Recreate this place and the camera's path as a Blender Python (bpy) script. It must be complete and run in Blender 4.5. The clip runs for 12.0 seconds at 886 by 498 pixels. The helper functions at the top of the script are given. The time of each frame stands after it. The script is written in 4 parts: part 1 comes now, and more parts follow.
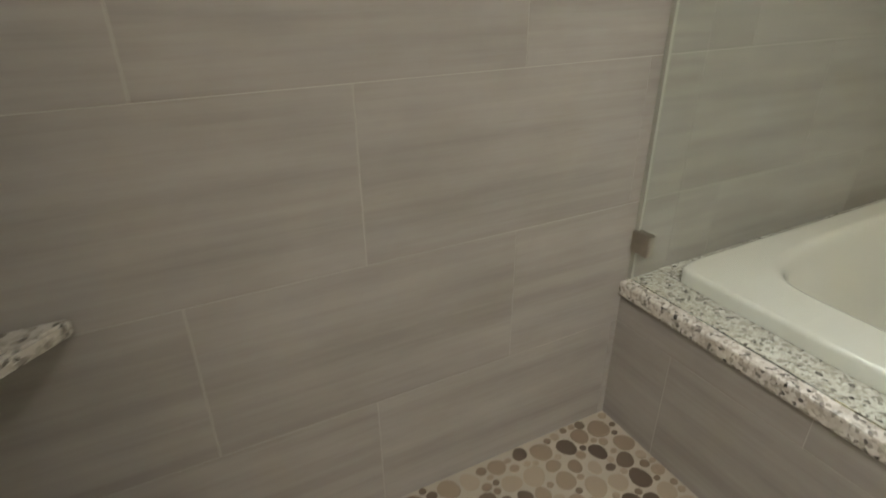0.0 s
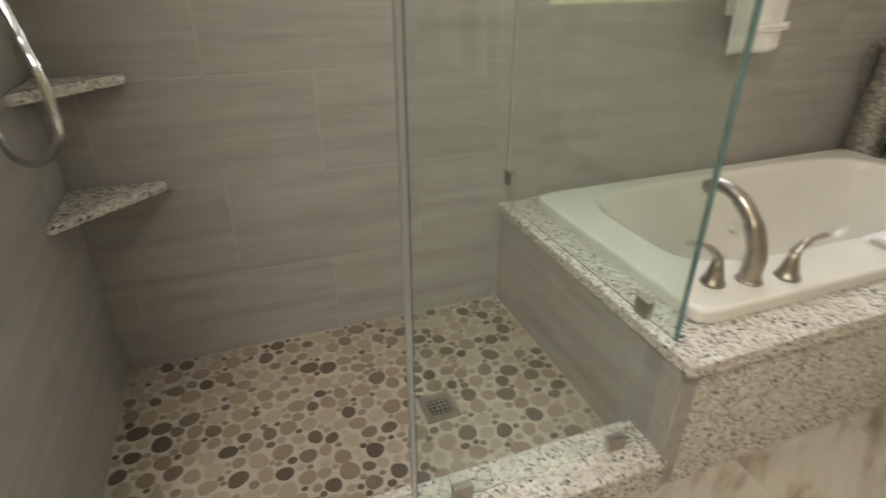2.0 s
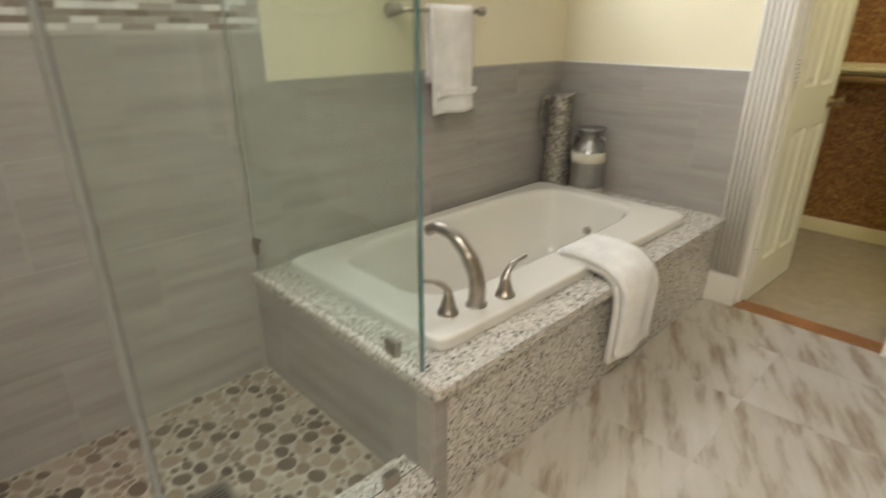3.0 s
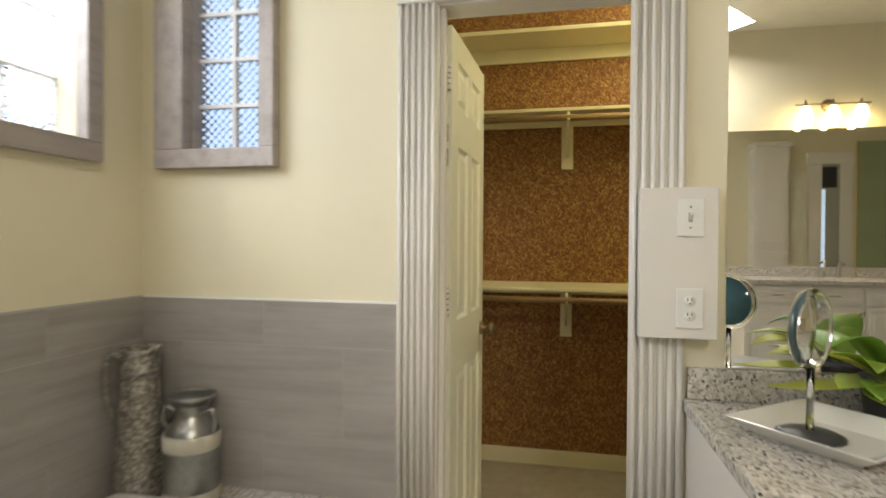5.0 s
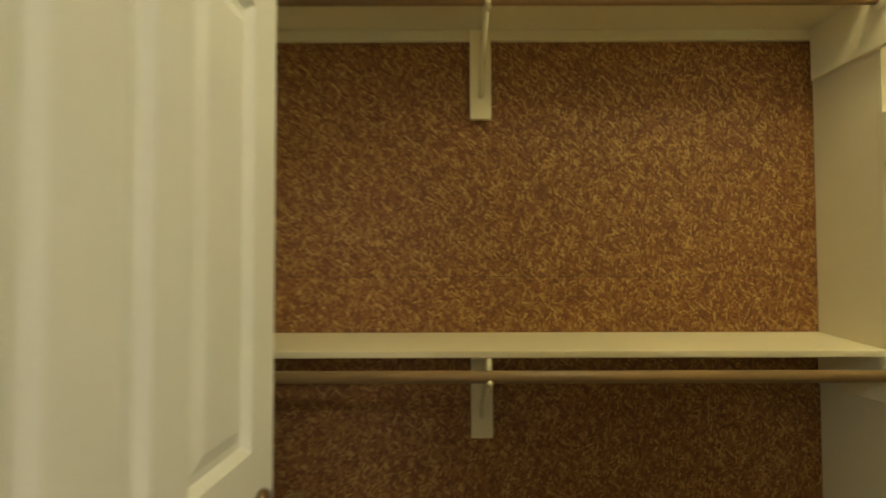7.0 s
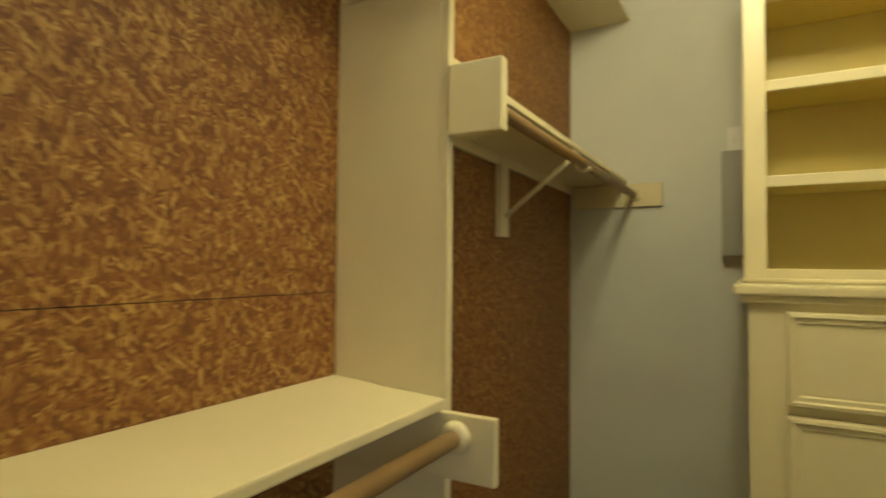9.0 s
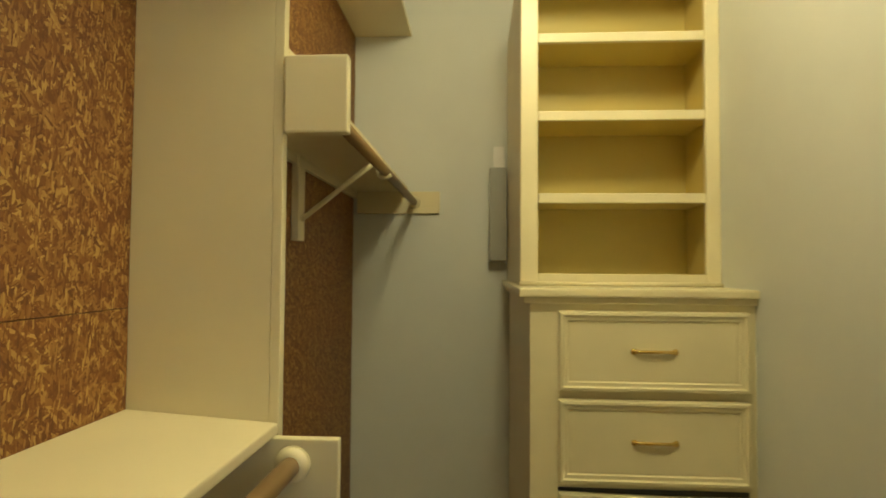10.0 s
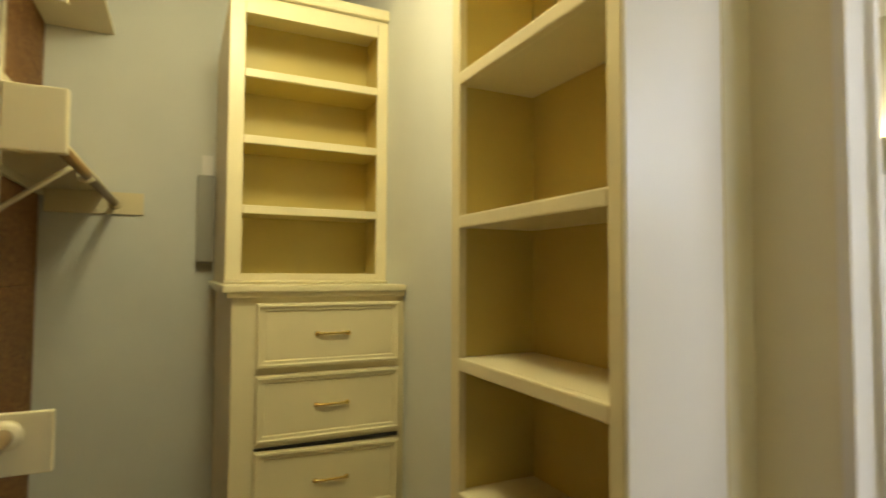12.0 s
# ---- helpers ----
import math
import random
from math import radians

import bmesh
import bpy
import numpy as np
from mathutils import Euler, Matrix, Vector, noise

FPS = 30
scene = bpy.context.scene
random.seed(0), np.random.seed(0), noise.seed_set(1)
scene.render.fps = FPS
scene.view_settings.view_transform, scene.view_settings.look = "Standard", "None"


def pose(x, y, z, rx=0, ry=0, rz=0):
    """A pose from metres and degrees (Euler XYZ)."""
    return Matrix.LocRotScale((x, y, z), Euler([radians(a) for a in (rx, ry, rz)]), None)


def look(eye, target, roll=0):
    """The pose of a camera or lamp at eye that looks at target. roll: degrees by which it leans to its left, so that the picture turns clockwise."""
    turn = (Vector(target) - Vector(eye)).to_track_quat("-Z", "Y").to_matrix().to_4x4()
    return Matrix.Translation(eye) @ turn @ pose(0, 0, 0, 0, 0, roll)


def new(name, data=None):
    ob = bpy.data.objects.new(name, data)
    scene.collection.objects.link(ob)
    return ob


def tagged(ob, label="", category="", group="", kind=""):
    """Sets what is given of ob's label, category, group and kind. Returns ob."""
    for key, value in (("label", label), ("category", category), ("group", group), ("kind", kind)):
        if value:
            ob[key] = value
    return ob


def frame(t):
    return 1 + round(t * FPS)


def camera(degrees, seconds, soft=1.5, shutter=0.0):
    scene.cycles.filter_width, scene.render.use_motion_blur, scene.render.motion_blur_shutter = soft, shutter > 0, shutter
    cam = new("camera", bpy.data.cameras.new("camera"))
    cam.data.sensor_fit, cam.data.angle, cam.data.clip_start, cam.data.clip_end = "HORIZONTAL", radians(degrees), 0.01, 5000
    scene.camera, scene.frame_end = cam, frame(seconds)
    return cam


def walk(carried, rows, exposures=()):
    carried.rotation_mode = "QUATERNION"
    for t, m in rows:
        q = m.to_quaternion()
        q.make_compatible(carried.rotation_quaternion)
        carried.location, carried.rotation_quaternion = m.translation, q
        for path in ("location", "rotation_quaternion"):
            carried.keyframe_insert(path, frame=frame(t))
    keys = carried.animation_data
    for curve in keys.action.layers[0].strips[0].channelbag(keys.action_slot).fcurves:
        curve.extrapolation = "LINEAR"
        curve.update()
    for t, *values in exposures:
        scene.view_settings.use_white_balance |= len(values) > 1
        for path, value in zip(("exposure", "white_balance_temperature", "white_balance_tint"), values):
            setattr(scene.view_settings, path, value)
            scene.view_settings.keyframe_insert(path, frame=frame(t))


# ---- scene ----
cam = camera(78.0, 12.0, soft=1.6, shutter=0.45)
PATH = [
    (0, (0.029, -0.156, 1.134), (0.846, 1.437, 0.241), -0.5),
    (0.5, (-0.033, -0.329, 1.127), (0.646, 1.308, 0.200), -0.1),
    (1, (-0.003, -0.603, 1.193), (0.561, 1.067, 0.249), 0.1),
    (1.5, (0.072, -0.894, 1.221), (0.582, 0.811, 0.308), 0),
    (2, (0.071, -1.067, 1.283), (0.693, 0.587, 0.348), 0.1),
    (2.5, (0.060, -1.144, 1.290), (1.069, 0.347, 0.419), 1.4),
    (3, (0.143, -1.195, 1.335), (1.441, 0.125, 0.579), 0.1),
    (3.5, (0.295, -1.195, 1.421), (1.837, -0.044, 0.873), -0.3),
    (3.7, (0.343, -1.184, 1.408), (1.980, -0.112, 1.000), -0.3),
    (5.5, (1.605, -0.800, 1.360), (3.590, -0.552, 1.371), 0),
    (6, (2.065, -0.799, 1.366), (4.060, -0.664, 1.395), -0.2),
    (6.5, (2.462, -0.792, 1.334), (4.460, -0.731, 1.407), -0.1),
    (6.7, (2.590, -0.788, 1.330), (4.588, -0.690, 1.405), -0.2),
    (8.3, (3.567, -0.930, 1.357), (5.340, -2.425, 1.406), 0.6),
    (8.5, (3.622, -0.981, 1.356), (5.262, -2.621, 1.425), 0.3),
    (9, (3.758, -1.063, 1.361), (4.897, -3.084, 1.432), 0.5),
    (9.5, (3.847, -1.112, 1.374), (4.418, -3.360, 1.450), 0.5),
    (10, (3.928, -1.048, 1.377), (4.069, -3.363, 1.457), 0.4),
    (10.5, (3.960, -0.930, 1.380), (3.837, -3.244, 1.465), 0.3),
    (11, (3.965, -0.786, 1.373), (3.614, -3.077, 1.462), 0.3),
    (11.5, (3.962, -0.690, 1.382), (3.300, -2.911, 1.472), 0.2),
    (12, (3.932, -0.621, 1.370), (2.932, -2.713, 1.467), 0.3),
]
EXPOSURES = [(0.0, -0.1), (1.5, -0.02), (3.0, -0.05), (3.7, -0.1), (5.5, -0.3), (6.0, -0.3), (6.5, -0.3), (8.5, -0.1), (10.5, 0.0), (12.0, 0.1)]
walk(cam, [(t, look(eye, target, roll)) for t, eye, target, roll in PATH], EXPOSURES)

# ---- light ----
world = bpy.data.worlds.new("world")
scene.world = world
world.use_nodes = True
sky = world.node_tree.nodes.new("ShaderNodeTexSky")
sky.sky_type, sky.sun_disc = "NISHITA", False
sky.sun_elevation, sky.sun_rotation = radians(35), radians(315)
world.node_tree.nodes["Background"].inputs[1].default_value = 0.12
world.node_tree.links.new(sky.outputs[0], world.node_tree.nodes["Background"].inputs[0])
sun = new("sun", bpy.data.lights.new("sun", "SUN"))
sun.data.energy, sun.data.angle, sun.data.color = 1.0, radians(10), (1, 0.95, 0.86)
sun.matrix_world = look((-5, 5, 5), (0, 0, 0))


def area(name, eye, target, w, h, watts, colour):
    lamp = new(name, bpy.data.lights.new(name, "AREA"))
    lamp.data.shape, lamp.data.size, lamp.data.size_y = "RECTANGLE", w, h
    lamp.data.energy, lamp.data.color = watts, colour
    lamp.matrix_world = look(eye, target)
    return lamp


area("sky_light_back", (1.75, 0.80, 2.15), (1.75, -2, 0.9), 2.0, 0.75, 33, (0.93, 0.96, 1.0))
# the second area lamp is an added fill for the bathroom, with no fitting
area("bath_ceiling_light", (-0.85, -2.0, 3.5), (-0.5, -1.6, 0), 0.9, 0.9, 72, (1.0, 0.96, 0.91))
for y in (-3.8, -3.55, -3.3):
    shade_lamp = new("vanity_lamp", bpy.data.lights.new("vanity_lamp", "POINT"))
    shade_lamp.data.energy, shade_lamp.data.color, shade_lamp.data.shadow_soft_size = 7, (1.0, 0.74, 0.32), 0.04
    shade_lamp.location = (-1.40, y, 2.585)
bulb = new("closet_bulb_light", bpy.data.lights.new("closet_bulb_light", "POINT"))
bulb.data.energy, bulb.data.color, bulb.data.shadow_soft_size = 42, (1.0, 0.91, 0.54), 0.15
bulb.location = (3.76, -1.85, 2.70)


# ---- materials ----
def material(name, colour, rough=0.5, metal=0.0):
    m = bpy.data.materials.new(name)
    m.use_nodes = True
    b = m.node_tree.nodes["Principled BSDF"]
    b.inputs["Base Color"].default_value = (*colour, 1)
    b.inputs["Roughness"].default_value, b.inputs["Metallic"].default_value = rough, metal
    return m, m.node_tree.nodes, m.node_tree.links, b


def mapped(n, l, scale, source="Object", random_shift=False):
    tc, mp = n.new("ShaderNodeTexCoord"), n.new("ShaderNodeMapping")
    mp.inputs["Scale"].default_value = scale
    if random_shift:
        info, add = n.new("ShaderNodeObjectInfo"), n.new("ShaderNodeVectorMath")
        mul = n.new("ShaderNodeMath")
        mul.operation, mul.inputs[1].default_value = "MULTIPLY", 37.0
        l.new(info.outputs["Random"], mul.inputs[0])
        l.new(tc.outputs[source], add.inputs[0])
        l.new(mul.outputs[0], add.inputs[1])
        l.new(add.outputs[0], mp.inputs["Vector"])
    else:
        l.new(tc.outputs[source], mp.inputs["Vector"])
    return mp.outputs["Vector"]


def noise_tex(n, l, vec, scale, detail=4.0, rough=0.55):
    t = n.new("ShaderNodeTexNoise")
    t.inputs["Scale"].default_value, t.inputs["Detail"].default_value, t.inputs["Roughness"].default_value = scale, detail, rough
    l.new(vec, t.inputs["Vector"])
    return t.outputs["Fac"]


def ramp(n, l, fac, stops):
    r = n.new("ShaderNodeValToRGB")
    while len(r.color_ramp.elements) < len(stops):
        r.color_ramp.elements.new(0.5)
    for e, (p, c) in zip(r.color_ramp.elements, stops):
        e.position, e.color = p, (*c, 1)
    l.new(fac, r.inputs["Fac"])
    return r.outputs["Color"]


def mix(n, l, fac, a, b, mode="MIX"):
    m = n.new("ShaderNodeMix")
    m.data_type, m.blend_type = "RGBA", mode
    for slot, v in ((0, fac), (6, a), (7, b)):
        if isinstance(v, (int, float)):
            m.inputs[slot].default_value = v
        elif isinstance(v, tuple):
            m.inputs[slot].default_value = (*v, 1)
        else:
            l.new(v, m.inputs[slot])
    return m.outputs[2]


def bump(n, l, b, height, strength, dist=0.002):
    k = n.new("ShaderNodeBump")
    k.inputs["Strength"].default_value, k.inputs["Distance"].default_value = strength, dist
    l.new(height, k.inputs["Height"])
    l.new(k.outputs[0], b.inputs["Normal"])


def painted(name, colour, rough=0.45, wear=0.06, grain=220.0, strength=0.12):
    m, n, l, b = material(name, colour, rough)
    v = mapped(n, l, (1, 1, 1))
    big, fine = noise_tex(n, l, v, 2.3), noise_tex(n, l, v, grain, 2)
    dark = tuple(c * (1 - wear * 1.6) for c in colour)
    l.new(ramp(n, l, big, [(0.3, dark), (0.7, colour)]), b.inputs["Base Color"])
    bump(n, l, b, fine, strength, 0.001)
    return m


def stone_tile(name, light, dark, rough=0.38):
    m, n, l, b = material(name, light, rough)
    v = mapped(n, l, (1.3, 20, 20), random_shift=True)
    v2 = mapped(n, l, (3.0, 75, 75), random_shift=True)
    a, c = noise_tex(n, l, v, 1.0, 5), noise_tex(n, l, v2, 1.0, 3)
    base = ramp(n, l, a, [(0.32, dark), (0.52, light), (0.72, tuple(x * 1.08 for x in light))])
    fine = ramp(n, l, c, [(0.35, (0.92, 0.91, 0.905)), (0.6, (1, 1, 1))])
    col = mix(n, l, 0.7, base, fine, "MULTIPLY")
    blot = noise_tex(n, l, mapped(n, l, (5, 9, 9), random_shift=True), 1.0, 6, 0.65)
    col = mix(n, l, 0.8, col, ramp(n, l, blot, [(0.3, (0.90, 0.885, 0.87)), (0.65, (1.03, 1.03, 1.03))]), "MULTIPLY")
    info = n.new("ShaderNodeObjectInfo")
    col = mix(n, l, 1.0, col, ramp(n, l, info.outputs["Random"], [(0, (0.93, 0.93, 0.93)), (1, (1, 1, 1))]), "MULTIPLY")
    l.new(col, b.inputs["Base Color"])
    bump(n, l, b, c, 0.05, 0.001)
    return m


def granite(name):
    m, n, l, b = material(name, (0.6, 0.58, 0.54), 0.16)
    v = mapped(n, l, (1, 1, 1))
    warp = noise_tex(n, l, v, 60, 3)
    add = n.new("ShaderNodeVectorMath")
    add.operation = "MULTIPLY_ADD"
    add.inputs[1].default_value = (0.012, 0.012, 0.012)
    l.new(warp, add.inputs[0])
    l.new(v, add.inputs[2])
    cells = n.new("ShaderNodeTexVoronoi")
    cells.inputs["Scale"].default_value = 135
    l.new(add.outputs[0], cells.inputs["Vector"])
    sep = n.new("ShaderNodeSeparateColor")
    l.new(cells.outputs["Color"], sep.inputs[0])
    base = ramp(n, l, sep.outputs[0], [(0.0, (0.05, 0.047, 0.045)), (0.07, (0.13, 0.12, 0.11)), (0.16, (0.36, 0.33, 0.29)), (0.42, (0.54, 0.50, 0.44)), (0.62, (0.64, 0.61, 0.56)), (1.0, (0.72, 0.695, 0.65))])
    patch = noise_tex(n, l, v, 26, 3)
    col = mix(n, l, ramp(n, l, patch, [(0.45, (0, 0, 0)), (0.62, (0.55, 0.55, 0.55))]), base, (0.50, 0.46, 0.40))
    l.new(col, b.inputs["Base Color"])
    return m


def strand_board(name):
    m, n, l, b = material(name, (0.4, 0.2, 0.08), 0.6)
    tc = n.new("ShaderNodeTexCoord")
    col, hgt = None, None
    wob = noise_tex(n, l, tc.outputs["Object"], 18, 2)
    for k, (ang, sx) in enumerate(((0.2, 38), (1.1, 48), (2.0, 28), (2.7, 62), (0.75, 42), (1.65, 72))):
        mp = n.new("ShaderNodeMapping")
        mp.inputs["Rotation"].default_value = (ang, 0, 0)
        mp.inputs["Location"].default_value = (0, k * 3.1, k * 1.7)
        mp.inputs["Scale"].default_value = (20, sx, 175)
        mp.vector_type = "TEXTURE"
        mp.inputs["Scale"].default_value = (0.05, 1 / sx, 1 / (sx * 4.2))
        add = n.new("ShaderNodeVectorMath")
        add.operation, add.inputs[1].default_value = "MULTIPLY_ADD", (0, 0.007, 0.007)
        l.new(wob, add.inputs[0])
        l.new(tc.outputs["Object"], add.inputs[2])
        l.new(add.outputs[0], mp.inputs["Vector"])
        vo = n.new("ShaderNodeTexVoronoi")
        vo.inputs["Scale"].default_value = 1.0
        l.new(mp.outputs[0], vo.inputs["Vector"])
        sep = n.new("ShaderNodeSeparateColor")
        l.new(vo.outputs["Color"], sep.inputs[0])
        c = ramp(n, l, sep.outputs[0], [(0.0, (0.135, 0.044, 0.013)), (0.5, (0.225, 0.088, 0.022)), (0.78, (0.33, 0.157, 0.041)), (1.0, (0.52, 0.315, 0.088))])
        if col is None:
            col = c
        else:
            mask = n.new("ShaderNodeMath")
            mask.operation, mask.inputs[1].default_value = "GREATER_THAN", 0.66
            l.new(sep.outputs[1], mask.inputs[0])
            col = mix(n, l, mask.outputs[0], col, c)
        hgt = sep.outputs[0]
    l.new(col, b.inputs["Base Color"])
    bump(n, l, b, hgt, 0.25, 0.002)
    return m


def marble(name):
    m, n, l, b = material(name, (0.7, 0.66, 0.6), 0.22)
    v = mapped(n, l, (1, 1, 1), random_shift=True)
    mp = n.new("ShaderNodeMapping")
    mp.vector_type = "TEXTURE"
    mp.inputs["Rotation"].default_value, mp.inputs["Scale"].default_value = (0, 0, 0.46), (0.55, 0.10, 1)
    warp, add = noise_tex(n, l, v, 7, 3), n.new("ShaderNodeVectorMath")
    add.operation, add.inputs[1].default_value = "MULTIPLY_ADD", (0.06, 0.06, 0)
    l.new(warp, add.inputs[0])
    l.new(v, add.inputs[2])
    l.new(add.outputs[0], mp.inputs["Vector"])
    a = noise_tex(n, l, mp.outputs[0], 1.5, 6, 0.58)
    c = noise_tex(n, l, v, 3.0, 4)
    col = ramp(n, l, a, [(0.30, (0.29, 0.24, 0.19)), (0.41, (0.43, 0.38, 0.32)), (0.50, (0.54, 0.51, 0.46)), (0.7, (0.59, 0.565, 0.525))])
    col = mix(n, l, 0.5, col, ramp(n, l, c, [(0.3, (0.82, 0.76, 0.68)), (0.7, (1, 1, 1))]), "MULTIPLY")
    l.new(col, b.inputs["Base Color"])
    return m


def fabric(name, colour, scale=420.0, strength=0.6):
    m, n, l, b = material(name, colour, 0.95)
    v = mapped(n, l, (1, 1, 1))
    f, g = noise_tex(n, l, v, scale, 2), noise_tex(n, l, v, 14, 3)
    l.new(ramp(n, l, g, [(0.3, tuple(c * 0.85 for c in colour)), (0.7, colour)]), b.inputs["Base Color"])
    bump(n, l, b, f, strength, 0.003)
    return m


def brushed(name, colour, rough):
    m, n, l, b = material(name, colour, rough, 1.0)
    v = mapped(n, l, (1, 1, 1))
    l.new(ramp(n, l, noise_tex(n, l, v, 35, 4), [(0.3, tuple(c * 0.8 for c in colour)), (0.7, colour)]), b.inputs["Base Color"])
    return m


def glass(name, tint, rough=0.0, ripple=0.0, scale=60.0):
    m, n, l, b = material(name, tint, rough)
    b.inputs["Transmission Weight"].default_value = 1.0
    b.inputs["IOR"].default_value = 1.45
    if ripple:
        waves = []
        for lean in (1, -1):
            dot, w = n.new("ShaderNodeVectorMath"), n.new("ShaderNodeTexWave")
            dot.operation, dot.inputs[1].default_value = "DOT_PRODUCT", (1, 1, lean)
            l.new(n.new("ShaderNodeTexCoord").outputs["Object"], dot.inputs[0])
            w.inputs["Scale"].default_value = scale
            l.new(dot.outputs["Value"], w.inputs["Vector"])
            waves.append(w.outputs["Fac"])
        both = n.new("ShaderNodeMath")
        l.new(waves[0], both.inputs[0])
        l.new(waves[1], both.inputs[1])
        bump(n, l, b, both.outputs[0], ripple, 0.004)
    return m


def leaf_mat(name):
    m, n, l, b = material(name, (0.2, 0.35, 0.05), 0.4)
    info = n.new("ShaderNodeObjectInfo")
    l.new(ramp(n, l, info.outputs["Random"], [(0, (0.16, 0.32, 0.04)), (0.6, (0.34, 0.46, 0.06)), (1, (0.58, 0.58, 0.09))]), b.inputs["Base Color"])
    return m


def pebble_mat(name):
    m, n, l, b = material(name, (0.3, 0.26, 0.22), 0.35)
    info, geo = n.new("ShaderNodeObjectInfo"), n.new("ShaderNodeNewGeometry")
    add, fr = n.new("ShaderNodeMath"), n.new("ShaderNodeMath")
    fr.operation = "FRACT"
    l.new(info.outputs["Random"], add.inputs[0])
    l.new(geo.outputs["Random Per Island"], add.inputs[1])
    l.new(add.outputs[0], fr.inputs[0])
    c = ramp(n, l, fr.outputs[0], [(0.0, (0.10, 0.072, 0.053)), (0.22, (0.15, 0.112, 0.082)), (0.36, (0.24, 0.185, 0.13)), (0.66, (0.32, 0.255, 0.185)), (1.0, (0.41, 0.345, 0.26))])
    v = mapped(n, l, (1, 1, 1))
    l.new(mix(n, l, 0.6, c, ramp(n, l, noise_tex(n, l, v, 90, 4), [(0.3, (0.75, 0.74, 0.72)), (0.7, (1, 1, 1))]), "MULTIPLY"), b.inputs["Base Color"])
    return m


def mosaic_mat(name):
    m, n, l, b = material(name, (0.5, 0.5, 0.48), 0.15)
    info = n.new("ShaderNodeObjectInfo")
    l.new(ramp(n, l, info.outputs["Random"], [(0, (0.22, 0.18, 0.15)), (0.3, (0.36, 0.32, 0.28)), (0.6, (0.55, 0.53, 0.50)), (1, (0.80, 0.80, 0.78))]), b.inputs["Base Color"])
    return m


def glowing(name, colour, strength):
    m, n, l, b = material(name, colour, 0.4)
    b.inputs["Emission Color"].default_value = (*colour, 1)
    b.inputs["Emission Strength"].default_value = strength
    return m


M_TILE = stone_tile("taupe_stone_tile", (0.382, 0.361, 0.337), (0.328, 0.308, 0.286))
M_TRIM_TILE = stone_tile("grey_trim_tile", (0.43, 0.385, 0.36), (0.35, 0.31, 0.29))
M_GROUT = painted("grout", (0.50, 0.475, 0.44), 0.9)
M_PEBBLE_GROUT = painted("pebble_grout", (0.48, 0.43, 0.355), 0.85, 0.12)
M_YELLOW = painted("pale_yellow_paint", (0.80, 0.74, 0.55), 0.6, 0.03, 160, 0.2)
M_WHITE = painted("white_gloss_paint", (0.82, 0.79, 0.74), 0.32, 0.03)
M_CREAM = painted("cream_cabinet_paint", (0.80, 0.715, 0.46), 0.35, 0.05)
# cream paint with the yellow bounce and shade of the recesses put into its colour
M_INNER = painted("shaded_cream_paint", (0.66, 0.53, 0.165), 0.45, 0.08)
M_CLOSET = painted("closet_wall_paint", (0.70, 0.72, 0.67), 0.6, 0.04, 120, 0.2)
M_CEIL = painted("ceiling_paint", (0.82, 0.80, 0.72), 0.8)
M_DOOR = painted("door_paint", (0.80, 0.79, 0.66), 0.35, 0.03)
M_GRANITE, M_OSB, M_MARBLE = granite("speckled_granite"), strand_board("strand_board"), marble("veined_marble")
M_ACRYLIC = painted("white_acrylic", (0.74, 0.715, 0.66), 0.12, 0.02, 40, 0.02)
M_TOWEL = fabric("terry_cloth", (0.88, 0.86, 0.84))
M_CARPET = fabric("carpet", (0.40, 0.34, 0.26), 260.0, 1.0)
M_NICKEL = brushed("brushed_nickel", (0.48, 0.44, 0.39), 0.33)
M_CHROME = brushed("chrome", (0.75, 0.75, 0.76), 0.08)
M_BRASS = brushed("polished_brass", (0.86, 0.62, 0.20), 0.18)
M_BRONZE = brushed("aged_brass", (0.34, 0.26, 0.15), 0.3)
M_GALV = brushed("galvanised_tin", (0.42, 0.42, 0.40), 0.34)
M_ROD = painted("wooden_rod", (0.34, 0.21, 0.085), 0.45, 0.25, 90)
M_OAK = painted("oak_strip", (0.40, 0.19, 0.08), 0.4, 0.3, 60)
M_PLASTIC = painted("white_plastic", (0.84, 0.83, 0.80), 0.3, 0.01)
M_DARK = painted("dark_slot", (0.03, 0.03, 0.03), 0.6)
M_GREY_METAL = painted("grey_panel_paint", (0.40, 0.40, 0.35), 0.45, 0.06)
M_CAN_CREAM = painted("distressed_cream_band", (0.70, 0.66, 0.54), 0.6, 0.3, 30)
M_GLASS, M_SEAL = glass("green_edge_glass", (0.88, 0.94, 0.905)), glass("clear_seal", (0.9, 0.93, 0.92), 0.25)
M_GLASS_EDGE = painted("glass_edge", (0.10, 0.22, 0.22), 0.1, 0.05)
M_CUT_EDGE = painted("cut_glass_edge", (0.07, 0.10, 0.12), 0.15, 0.05)
M_BLOCK = glass("rippled_block_glass", (0.97, 0.98, 1.0), 0.04, 0.9, 10.0)
M_CLEAR = glass("clear_glass", (0.97, 0.98, 0.98))
M_MIRROR = material("mirror_silver", (0.90, 0.91, 0.90), 0.01, 1.0)[0]
M_LEAF, M_PEBBLE, M_MOSAIC = leaf_mat("green_leaf"), pebble_mat("river_pebble"), mosaic_mat("glass_stone_mosaic")
M_SHADE = glowing("lit_glass_shade", (1.0, 0.82, 0.45), 6.0)
M_SKY = glowing("bright_sky", (0.62, 0.78, 1.0), 0.95)
# blue that the small mirror reflects, painted as a colour
M_BLUE = painted("blue_reflection_paint", (0.06, 0.16, 0.21), 0.08)
